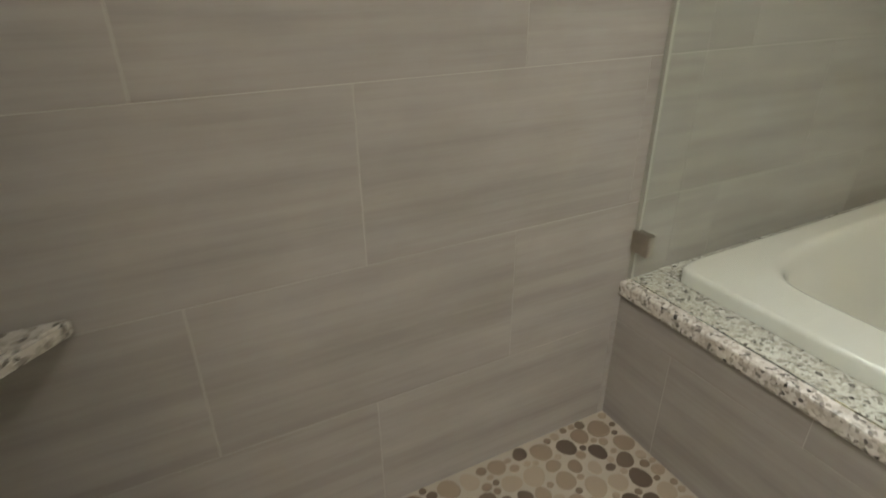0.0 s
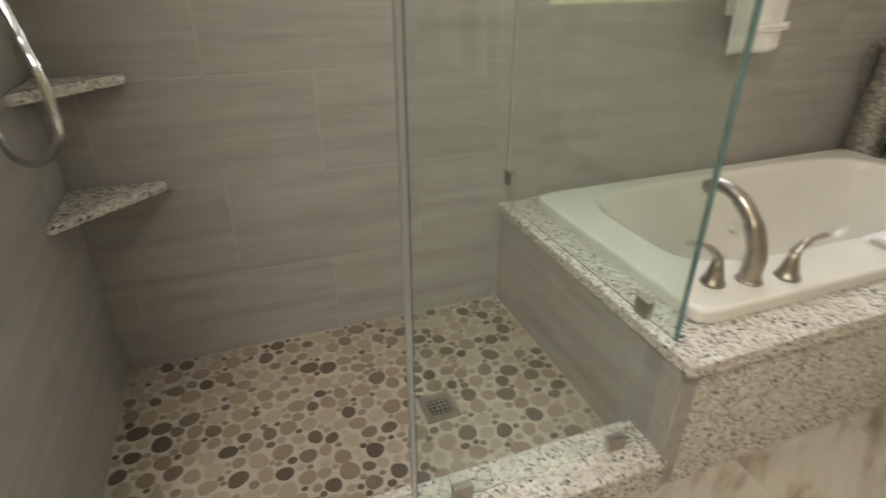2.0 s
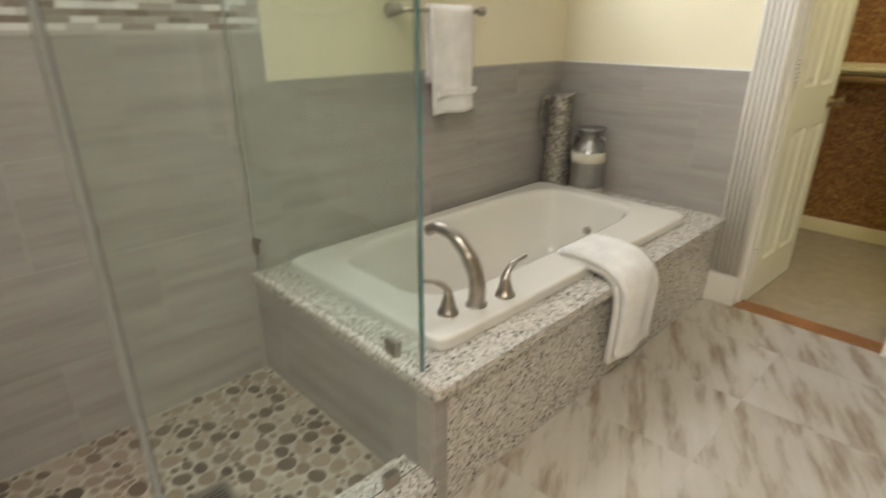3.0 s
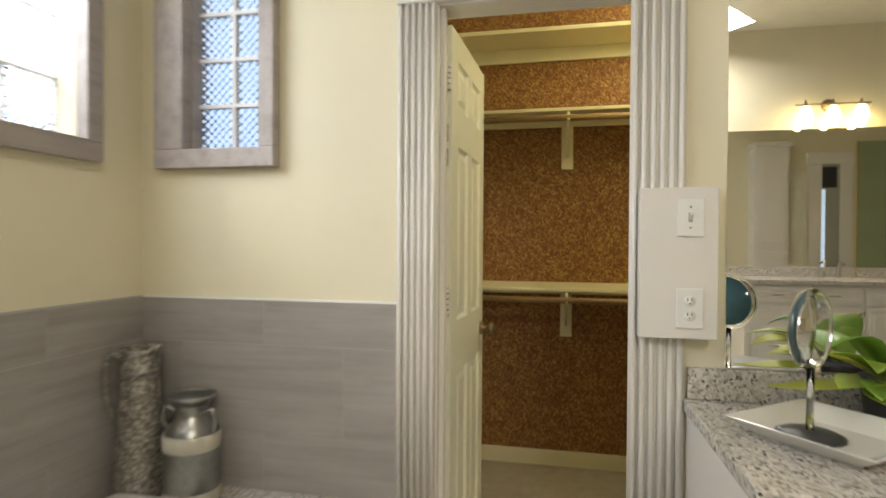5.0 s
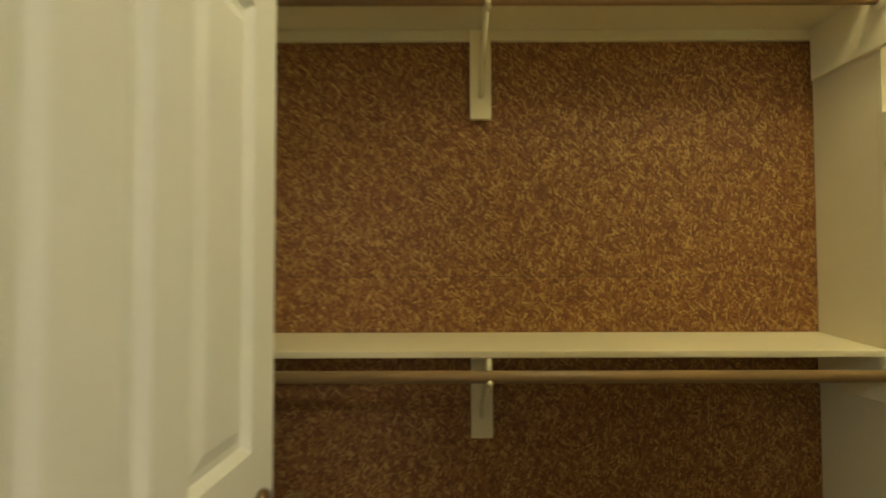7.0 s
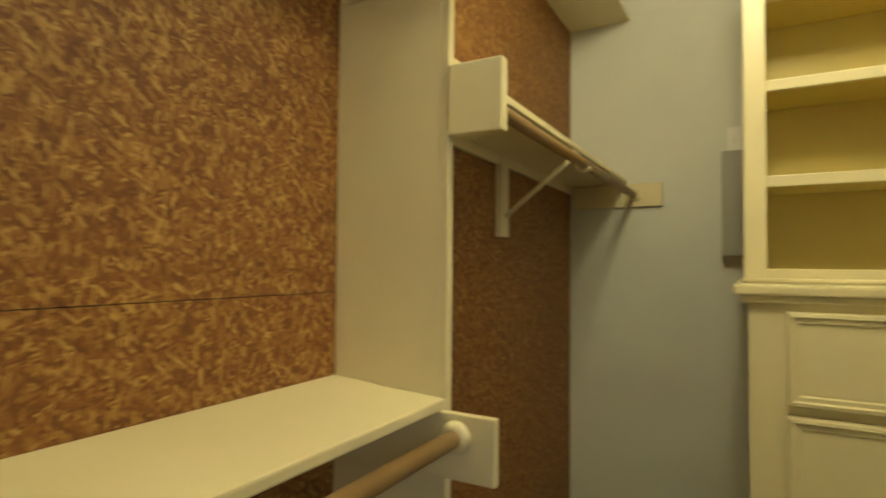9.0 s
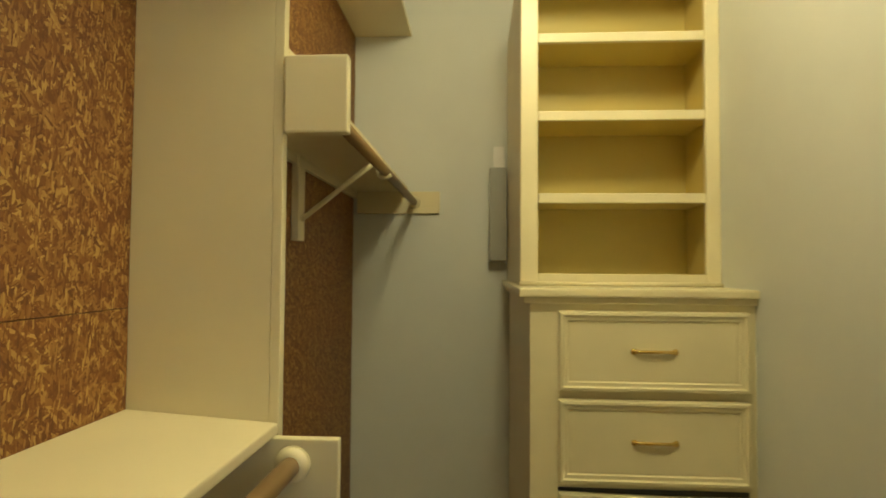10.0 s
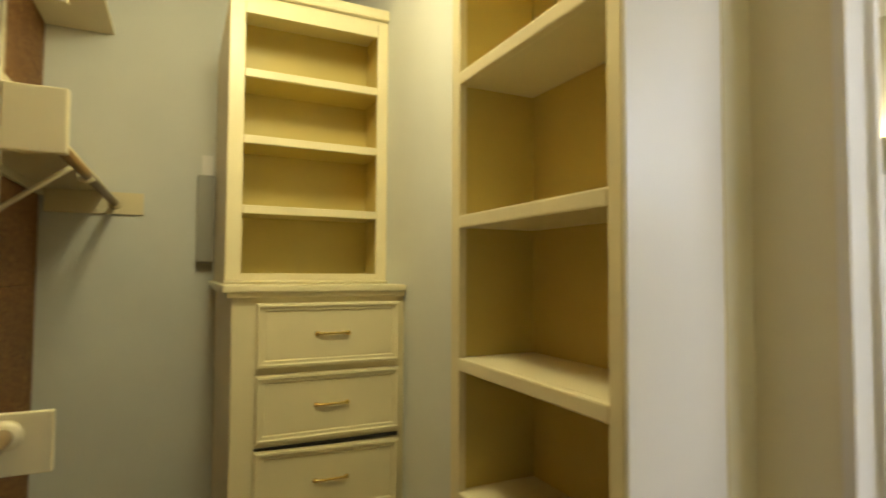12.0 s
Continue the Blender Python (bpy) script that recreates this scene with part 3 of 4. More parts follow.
part("edge_seal", tube(bmesh.new(), [(0.311, GY, 0.13), (0.311, GY, 2.05)], 0.008, 10), M_SEAL, panel, "clear plastic door seal").visible_shadow = False
part("polished_edge", boxed((GX - 0.0055, GY - 0.006, DZ + 0.002), (GX + 0.0055, GY + 0.006, 2.05)), M_GLASS_EDGE, panel, "dark green polished glass edge")
part("cut_edge", boxed((0.3150, GY - 0.0022, 0.129), (0.3178, GY + 0.0022, 2.05)), M_CUT_EDGE, panel, "dark blue-grey cut glass edge")
side = thing("shower_screen", (GX, 0.2, DZ), "clear shower glass panel standing on the granite deck", "shower screen")
part("pane", boxed((GX - 0.005, GY + 0.007, DZ + 0.003), (GX + 0.005, YB - 0.009, 2.05)), M_GLASS, side).visible_shadow = False
part("silicone_joint", boxed((GX - 0.0065, YB - 0.012, DZ + 0.003), (GX + 0.0065, YB - 0.0005, 2.05)), M_GREY_METAL, side)
for parent, a, b in ((panel, (0.845, GY - 0.014, 0.1255), (0.895, GY + 0.014, 0.172)), (panel, (0.405, GY - 0.014, 0.1255), (0.455, GY + 0.014, 0.172)), (side, (GX - 0.014, -0.145, DZ + 0.0005), (GX + 0.014, -0.095, DZ + 0.052)), (side, (GX - 0.014, YB - 0.053, 0.53), (GX + 0.014, YB - 0.001, 0.585)), (side, (GX - 0.014, YB - 0.053, 1.62), (GX + 0.014, YB - 0.001, 1.675))):
    part("clip", boxed(a, b, 0.003), M_NICKEL, parent, "square brushed nickel glass clip")


def corner_shelf(z, u, w):
    s = thing("corner_shelf", (XS, YB, z), "triangular speckled granite corner shelf in the shower", "shelf", "shower corner shelves")
    bm = bmesh.new()
    lo = [bm.verts.new((x, y, z - 0.027)) for x, y in ((XS + 0.001, YB - 0.001), (XS + 0.001, YB - w), (XS + 0.012, YB - w), (XS + u, YB - 0.012), (XS + u, YB - 0.001))]
    f = bm.faces.new(lo)
    up = bmesh.ops.extrude_face_region(bm, geom=[f])
    bmesh.ops.translate(bm, vec=(0, 0, 0.027), verts=[g for g in up["geom"] if isinstance(g, bmesh.types.BMVert)])
    bmesh.ops.bevel(bm, geom=bm.edges[:], offset=0.004, segments=2, affect="EDGES")
    part("slab", bm, M_GRANITE, s)


corner_shelf(0.689, 0.277, 0.258)
corner_shelf(1.005, 0.225, 0.22)
hose = thing("shower_hose", (XS, 0.36, 0.95), "ribbed chrome hand shower hose hanging in a loop", "shower hose")
pts = arc([(-0.38, 0.20, 1.66), (-0.31, 0.13, 1.42), (-0.236, 0.022, 1.212), (-0.221, -0.005, 1.17), (-0.205, -0.032, 1.12), (-0.203, -0.035, 1.04), (-0.245, 0.037, 0.982), (-0.312, 0.152, 0.934), (-0.372, 0.255, 0.920), (-0.403, 0.315, 0.930), (-0.415, 0.345, 0.955)], 30)
part("ribbed_hose", tube(bmesh.new(), pts, [0.0085 if i % 2 else 0.0068 for i in range(len(pts))], 10), M_CHROME, hose)
part("wall_outlet", tube(bmesh.new(), [(XS, 0.345, 0.96), (XS + 0.016, 0.345, 0.96)], [0.016, 0.012], 16), M_CHROME, hose)
part("holder", tube(bmesh.new(), [(XS, 0.21, 1.66), (XS + 0.06, 0.20, 1.67)], [0.025, 0.02], 16), M_CHROME, hose)
DRX, DRY = 0.52, 0.165
drain = thing("shower_drain", (DRX, DRY, 0.018), "square brushed metal shower drain with pierced grate", "drain")
for a, b in (((-0.056, -0.056), (0.056, -0.034)), ((-0.056, 0.034), (0.056, 0.056)), ((-0.056, -0.034), (-0.034, 0.034)), ((0.034, -0.034), (0.056, 0.034))):
    part("frame", boxed((DRX + a[0], DRY + a[1], 0.0185), (DRX + b[0], DRY + b[1], 0.0255), 0.001), M_NICKEL, drain)
part("sump", boxed((DRX - 0.034, DRY - 0.034, 0.0183), (DRX + 0.034, DRY + 0.034, 0.0195)), M_DARK, drain)
for i in range(4):
    u = -0.0235 + i * 0.0157
    part("slat", boxed((DRX + u - 0.002, DRY - 0.034, 0.020), (DRX + u + 0.002, DRY + 0.034, 0.0245)), M_NICKEL, drain)
    part("slat", boxed((DRX - 0.034, DRY + u - 0.002, 0.0205), (DRX + 0.034, DRY + u + 0.002, 0.024)), M_NICKEL, drain)

# ---- closet doorway ----
def fluted(y0, y1, z0, z1):
    bm = bmesh.new()
    box(bm, (XD - 0.014, y0, z0), (XD, y1, z1))
    n = 6
    w = (y1 - y0) / n
    for i in range(n):
        c = y0 + w * (i + 0.5)
        ring = [[(XD - 0.014 - 0.014 * math.sin(math.pi * k / 8), c - w * 0.36 * math.cos(math.pi * k / 8), z) for k in range(9)] for z in (z0, z1)]
        loft(bm, ring, True, True)
    return bm


casing = thing("door_casing", (XD, -0.76, 0), "white fluted door casing with plinth blocks", "door trim", kind="structure")
for y0, y1 in ((-0.457, -0.317), (-1.248, -1.082)):
    part("fluted_pilaster", fluted(y0, y1, 0.16, OZ), M_WHITE, casing)
    part("plinth_block", boxed((XD - 0.036, y0 - 0.002, 0.0), (XD, y1 + 0.002, 0.16), 0.004), M_WHITE, casing)
    part("corner_block", boxed((XD - 0.036, y0 - 0.002, OZ), (XD, y1 + 0.002, OZ + 0.15), 0.004), M_WHITE, casing)
part("header", boxed((XD - 0.028, OY0, OZ), (XD, OY1, OZ + 0.14), 0.004), M_WHITE, casing)
for a, b in (((XD - 0.004, OY1 - 0.004, 0.0), (JX + 0.003, OY1 + 0.018, OZ)), ((XD - 0.004, OY0 - 0.018, 0.0), (JX + 0.003, OY0 + 0.002, OZ)), ((XD - 0.004, OY0 + 0.002, OZ - 0.004), (3.098, OY1 - 0.004, OZ + 0.018))):
    part("jamb", boxed(a, b, 0.002), M_WHITE, casing)
part("door_stop", boxed((JX - 0.034, -0.479, 0.012), (JX - 0.002, OY1 - 0.0045, OZ - 0.005), 0.003), M_WHITE, casing)
for z0, z1 in ((1.63, 1.69), (1.715, 1.775)):
    part("latch_plate", boxed((JX + 0.0035, -0.482, z0), (JX + 0.011, -0.463, z1), 0.002), M_GREY_METAL, casing, "small grey metal latch plate")
solid("threshold", boxed((XD - 0.02, OY0, -0.004), (XD + 0.07, OY1 - 0.005, 0.012), 0.004), M_OAK, "reddish oak threshold strip in the doorway", "threshold")

# six panel door, built along x from its hinge, then swung
HX, HY, DW, DH = 3.057, -0.455, 0.605, 2.12
door = thing("door_1", (HX, HY - 0.035, 0.01), "cream painted six panel door standing open into the closet", "door", kind="structure")
cols, rws = ((0.10, 0.275), (0.345, 0.52)), ((0.20, 0.865), (1.06, 1.705), (1.85, 2.02))
frame_boxes = [((0, 0), (0.10, DH)), ((0.52, 0), (DW, DH))] + [((0.275, a), (0.345, b)) for a, b in rws]
frame_boxes += [((0.10, a), (0.52, b)) for a, b in ((0, 0.20), (0.865, 1.06), (1.705, 1.85), (2.02, DH))]
bm = bmesh.new()
for (u0, z0), (u1, z1) in frame_boxes:
    box(bm, (HX + u0, HY - 0.035, 0.01 + z0), (HX + u1, HY, 0.01 + z1))
bmesh.ops.remove_doubles(bm, verts=bm.verts, dist=0.0001)
part("door_frame", bm, M_DOOR, door)
for c0, c1 in cols:
    for r0, r1 in rws:
        bm = bmesh.new()
        for sgn, y in ((-1, HY - 0.035), (1, HY)):
            e = lambda k, d: [(HX + c0 + k, y - sgn * d, 0.01 + r0 + k), (HX + c1 - k, y - sgn * d, 0.01 + r0 + k), (HX + c1 - k, y - sgn * d, 0.01 + r1 - k), (HX + c0 + k, y - sgn * d, 0.01 + r1 - k)]
            loft(bm, [e(0, 0.0005), e(0.012, 0.011), e(0.022, 0.011), e(0.042, 0.003)], False, True)
        for f in bm.faces:
            f.smooth = False
        part("door_panel", bm, M_DOOR, door)
for s in (-1, 1):
    y = HY - 0.0175 + s * 0.0175
    k = [(HX + 0.553, y, 0.975), (HX + 0.553, y + s * 0.008, 0.975), (HX + 0.553, y + s * 0.012, 0.975), (HX + 0.553, y + s * 0.035, 0.975), (HX + 0.553, y + s * 0.042, 0.975), (HX + 0.553, y + s * 0.058, 0.975), (HX + 0.553, y + s * 0.066, 0.975)]
    part("door_knob", tube(bmesh.new(), k, [0.031, 0.029, 0.012, 0.011, 0.024, 0.027, 0.012], 20), M_BRONZE, door, "aged brass door knob")
for z in (0.25, 1.152, 1.945):
    hg = part("hinge", tube(bmesh.new(), [(HX - 0.014, HY - 0.028, z - 0.048), (HX - 0.014, HY - 0.028, z + 0.048)], 0.0045, 8), M_DARK, door, "painted butt hinge with dark gaps")
    for k in range(5):
        c = z - 0.0385 + k * 0.01925
        part("knuckle", boxed((HX - 0.0275, HY - 0.036, c - 0.0075), (HX - 0.001, HY - 0.020, c + 0.0075), 0.003), M_WHITE, hg)
door.rotation_euler = (0, 0, radians(-3.0))

# switch board beside the doorway
board = thing("switch_board", (2.95, -1.215, 1.3), "white painted mounting board over the door casing", "wall panel")
part("backing", boxed((2.909, -1.325, 1.078), (XD - 0.0005, -1.208, 1.528)), M_WHITE, board)
part("face", boxed((2.905, -1.328, 1.075), (2.951, -1.105, 1.531), 0.004), M_WHITE, board)
for z0, z1, kind in ((1.383, 1.497, "switch"), (1.108, 1.228, "outlet")):
    y0, y1 = -1.286, -1.210
    pl = thing("light_switch" if kind == "switch" else "power_outlet", (2.904, (y0 + y1) / 2, z0), "white toggle light switch plate with two screws" if kind == "switch" else "white double power outlet plate", "switch" if kind == "switch" else "socket")
    part("plate", boxed((2.8985, y0, z0), (2.9045, y1, z1), 0.0025), M_PLASTIC, pl)
    cy, cz = (y0 + y1) / 2, (z0 + z1) / 2
    if kind == "switch":
        part("slot", boxed((2.8975, cy - 0.006, cz - 0.014), (2.8986, cy + 0.006, cz + 0.014)), M_GREY_METAL, pl)
        part("toggle", tube(bmesh.new(), [(2.90, cy, cz), (2.884, cy, cz + 0.012)], [0.006, 0.0045], 8), M_PLASTIC, pl)
        for s in (-1, 1):
            part("screw", tube(bmesh.new(), [(2.8988, cy, cz + s * 0.031), (2.8972, cy, cz + s * 0.031)], 0.0035, 10), M_GREY_METAL, pl)
    else:
        for s in (-1, 1):
            c = cz + s * 0.022
            soc = part("socket", tube(bmesh.new(), [(2.8988, cy, c), (2.8979, cy, c)], [0.017, 0.0165], 20), M_PLASTIC, pl)
            for d in (-0.006, 0.006):
                part("slot", boxed((2.8973, cy + d - 0.0014, c), (2.8982, cy + d + 0.0012, c + 0.009)), M_DARK, soc)
            part("ground_hole", tube(bmesh.new(), [(2.8982, cy, c - 0.007), (2.8973, cy, c - 0.007)], 0.0025, 8), M_DARK, soc)

# ---- vanities ----
def raised_panel(x, s, y0, y1, z0, z1):
    """A drawer front or cabinet door that faces s along x."""
    bm = boxed((x, y0, z0), (x + s * 0.018, y1, z1), 0.003)
    q = lambda k, d: [(x + s * d, y0 + k, z0 + k), (x + s * d, y1 - k, z0 + k), (x + s * d, y1 - k, z1 - k), (x + s * d, y0 + k, z1 - k)]
    loft(bm, [q(0.035, 0.018), q(0.042, 0.022), q(0.048, 0.018), q(0.06, 0.0185), q(0.075, 0.0215)], False, True)
    for f in bm.faces:
        f.smooth = False
    return bm


def vanity(name, xw, s, y0, y1, label, up=0.0):
    """A vanity base on the wall at xw; its front faces s."""
    v = thing(name, (xw + s * 0.3, (y0 + y1) / 2, 0), label, "vanity cabinet")
    xf = xw + s * 0.60
    part("carcass", boxed((xw + s * 0.002, y0, 0.09), (xf, y1, 0.842 + up)), M_WHITE, v)
    part("toe_kick", boxed((xw + s * 0.002, y0, 0.0), (xf - s * 0.06, y1, 0.09)), M_WHITE, v)
    part("corner_stile", boxed((xf, y1 - 0.05, 0.05), (xf + s * 0.01, y1, 0.842 + up), 0.003), M_WHITE, v)
    w = (y1 - y0 - 0.10) / 4
    for i in range(4):
        a = y0 + 0.05 + i * w
        d = part("drawer", raised_panel(xf, s, a + 0.012, a + w - 0.012, 0.66 + up, 0.815 + up), M_WHITE, v)
        c = part("cabinet_door", raised_panel(xf, s, a + 0.012, a + w - 0.012, 0.12, 0.64 + up), M_WHITE, v)
        part("pull", tube(bmesh.new(), arc([(xf + s * 0.018, a + w / 2 - 0.045, 0.737 + up), (xf + s * 0.04, a + w / 2 - 0.03, 0.737 + up), (xf + s * 0.04, a + w / 2 + 0.03, 0.737 + up), (xf + s * 0.018, a + w / 2 + 0.045, 0.737 + up)]), 0.005, 8), M_NICKEL, d)
        part("knob", tube(bmesh.new(), [(xf + s * 0.018, a + 0.035, 0.58 + up), (xf + s * 0.03, a + 0.035, 0.58 + up), (xf + s * 0.042, a + 0.035, 0.58 + up)], [0.006, 0.007, 0.013], 12), M_NICKEL, c)
        part("hinge", tube(bmesh.new(), [(xf + s * 0.012, a + w - 0.006, 0.56 + up), (xf + s * 0.012, a + w - 0.006, 0.60 + up)], 0.005, 8), M_CHROME, c)
    top = thing(name.replace("vanity", "countertop"), (xw + s * 0.3, (y0 + y1) / 2, 0.842 + up), "speckled granite vanity countertop with backsplash", "countertop")
    part("slab", boxed((xw + s * 0.001, y0 - 0.01, 0.843 + up), (xw + s * 0.665, y1 + 0.012, 0.88 + up), 0.005), M_GRANITE, top)
    part("backsplash", boxed((xw + s * 0.001, y0 - 0.01, 0.881 + up), (xw + s * 0.022, y1 + 0.0, 0.978 + up), 0.003), M_GRANITE, top)
    return v


vanity("vanity", XD, -1, -3.0, -1.258, "white raised panel vanity cabinet beside the closet door")
vanity("vanity", XW, 1, -4.6, -2.6, "white raised panel vanity cabinet on the far wall", 0.15)
wall_mirror = thing("wall_mirror", (XD, -2.1, 0.98), "large frameless wall mirror above the vanity", "mirror")
part("silvering", boxed((XD - 0.006, -3.0, 0.982), (XD - 0.001, -1.368, 2.5)), M_MIRROR, wall_mirror)
wall_mirror = thing("wall_mirror", (XW, -3.6, 0.98), "large frameless wall mirror over the far vanity", "mirror")
part("silvering", boxed((XW + 0.001, -4.6, 1.132), (XW + 0.006, -2.6, 2.55)), M_MIRROR, wall_mirror)

light = thing("vanity_light", (XW, -3.55, 2.7), "three lit glass shades on a bronze vanity light bar", "wall lamp")
part("bar", tube(bmesh.new(), [(XW + 0.09, -3.89, 2.78), (XW + 0.09, -3.21, 2.78)], 0.009, 10), M_BRONZE, light)
part("backplate", tube(bmesh.new(), [(XW, -3.55, 2.78), (XW + 0.025, -3.55, 2.78), (XW + 0.09, -3.55, 2.78)], [0.07, 0.06, 0.012], 20), M_BRONZE, light)
for y in (-3.8, -3.55, -3.3):
    sh = part("shade", lathe(bmesh.new(), [(0.028, 0.0), (0.045, -0.02), (0.06, -0.07), (0.07, -0.13), (0.066, -0.13), (0.04, -0.03)], (XW + 0.10, y, 2.76)), M_SHADE, light, "glowing frosted glass shade")
    part("finial", tube(bmesh.new(), [(XW + 0.10, y, 2.75), (XW + 0.10, y, 2.80), (XW + 0.10, y, 2.83)], [0.022, 0.014, 0.002], 12), M_BRONZE, light)

# tap on the far vanity
tap = thing("basin_tap", (XW + 0.16, -3.6, 1.031), "brushed nickel widespread basin tap on granite", "faucet")
part("spout", tube(bmesh.new(), arc([(XW + 0.14, -3.6, 1.032), (XW + 0.14, -3.6, 1.13), (XW + 0.18, -3.6, 1.185), (XW + 0.26, -3.6, 1.165)]), [0.02] * 8 + [0.016] * 8 + [0.013] * 9, 12), M_NICKEL, tap)
for y in (-3.74, -3.46):
    part("tap_lever", tube(bmesh.new(), arc([(XW + 0.14, y, 1.032), (XW + 0.14, y, 1.09), (XW + 0.17, y, 1.125), (XW + 0.21, y, 1.13)]), [0.022] * 8 + [0.014] * 8 + [0.008] * 9, 12), M_NICKEL, tap)

# entry doorway, tall cabinet and tinted glass seen by way of the mirrors
tall = thing("tall_cabinet", (XD - 0.15, -4.5, 0), "tall white linen cabinet with crown moulding", "cabinet")
part("body", boxed((XD - 0.30, -4.74, 0.0), (XD - 0.001, -4.20, 3.05), 0.004), M_WHITE, tall)
part("crown", boxed((XD - 0.35, -4.78, 3.051), (XD - 0.001, -4.16, 3.13), 0.015), M_WHITE, tall)
for z0, z1 in ((0.15, 1.3), (1.36, 2.95)):
    part("cabinet_door", raised_panel(XD - 0.30, -1, -4.70, -4.24, z0, z1), M_WHITE, tall)
entry = thing("door_casing", (XD, -5.5, 0), "white trimmed doorway with its door swung open", "door trim", kind="structure")
for a, b in (((XD - 0.03, -5.36, 0), (XD - 0.001, -5.14, 2.77)), ((XD - 0.03, -5.84, 0), (XD - 0.001, -5.647, 2.77)), ((XD - 0.035, -5.86, 2.77), (XD - 0.001, -5.12, 2.98))):
    part("casing_board", boxed(a, b, 0.006), M_WHITE, entry)
# no hall is built: a flat board carries its dimness as grey paint
part("dim_hall", boxed((XD - 0.006, -5.647, 0), (XD - 0.001, -5.36, 2.77)), M_GREY_METAL, entry, "flat grey board standing for the shade of the hall")
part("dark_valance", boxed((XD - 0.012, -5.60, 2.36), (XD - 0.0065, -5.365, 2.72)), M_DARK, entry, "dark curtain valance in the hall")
part("hall_window", boxed((XD - 0.012, -5.42, 0.9), (XD - 0.0065, -5.368, 2.33)), M_SKY, entry, "bright sliver of a hall window")
leaf = part("door_leaf", boxed((XD - 0.075, -5.12, 0.01), (XD - 0.04, -4.785, 2.635), 0.003), M_DOOR, entry)
for z0, z1 in ((0.2, 1.0), (1.2, 2.4)):
    part("door_panel", raised_panel(XD - 0.075, -1, -5.07, -4.83, z0, z1), M_DOOR, leaf)
glass_door = thing("glass_panel", (XD - 0.03, -6.12, 0), "greenish glass panel in a white frame", "glass panel")
part("pane", boxed((XD - 0.03, -6.35, 0.05), (XD - 0.02, -5.92, 3.15)), M_GREENISH, glass_door)
part("edge_strip", boxed((XD - 0.034, -6.362, 0.05), (XD - 0.018, -6.3505, 3.15)), M_GLASS_EDGE, glass_door)
part("side_rail", boxed((XD - 0.034, -5.9195, 0.05), (XD - 0.018, -5.905, 3.15)), M_BRASS, glass_door)
ring_thing = thing("towel_ring", (XD, -6.70, 2.05), "brushed nickel towel ring on yellow wall", "towel ring")
part("post", tube(bmesh.new(), [(XD, -6.72, 2.10), (XD - 0.05, -6.70, 2.10)], [0.04, 0.018], 14), M_NICKEL, ring_thing)
part("ring", tube(bmesh.new(), [(XD - 0.05, -6.61 + 0.12 * math.sin(a * 0.2618), 1.98 + 0.13 * math.cos(a * 0.2618)) for a in range(25)], 0.010, 8), M_NICKEL, ring_thing)

# things on the vanity
tray = thing("square_dish", (2.637, -1.518, 0.88), "square white ceramic dish on the granite counter", "dish")
bm = bmesh.new()
u, w = Vector((0.624, -0.78, 0)), Vector((-0.78, -0.624, 0))
sq = lambda h, z: [Vector((2.637, -1.518, z)) + u * a * h + w * b * h for a, b in ((-1, -1), (1, -1), (1, 1), (-1, 1))]
loft(bm, [sq(0.11, 0.8805), sq(0.168, 0.921), sq(0.172, 0.925), sq(0.166, 0.926), sq(0.105, 0.890)], True, True)
for f in bm.faces:
    f.smooth = False
part("dish", bm, M_ACRYLIC, tray)
mag = thing("magnifying_mirror", (2.645, -1.47, 0.89), "round clear acrylic vanity mirror standing in the dish", "mirror")
o = Vector((2.645, -1.47, 1.155))
part("foot", lathe(bmesh.new(), [(0.075, 0), (0.075, 0.006), (0.06, 0.012), (0.012, 0.018)], (o.x, o.y, 0.8905)), M_POT, mag, "dark oval foot")
part("stem", tube(bmesh.new(), [(o.x, o.y, 0.905), (o.x, o.y, 0.98), (o.x, o.y, 1.058)], [0.009, 0.008, 0.009], 14), M_CLEAR, mag)
d = Vector((0.695, 0.719, 0))
w = Vector((-d.y, d.x, 0))
rg = lambda k, r: [o + d * k + (w * math.cos(a * 0.15708) + Vector((0, 0, 1)) * math.sin(a * 0.15708)) * r for a in range(40)]
part("rim", loft(bmesh.new(), [rg(-0.010, 0.086), rg(-0.013, 0.094), rg(0, 0.101), rg(0.013, 0.094), rg(0.010, 0.086), rg(-0.010, 0.086)]), M_CLEAR, mag, "clear acrylic rim")
# this face has its reflection painted in blue; the other one is real silvering
part("glass", loft(bmesh.new(), [rg(0.002, 0.0855), rg(0.006, 0.0855)], True, True), M_BLUE, mag, "mirror disc with a blue reflection painted on")
part("back_glass", loft(bmesh.new(), [rg(-0.006, 0.0855), rg(-0.002, 0.0855)], True, True), M_MIRROR, mag)

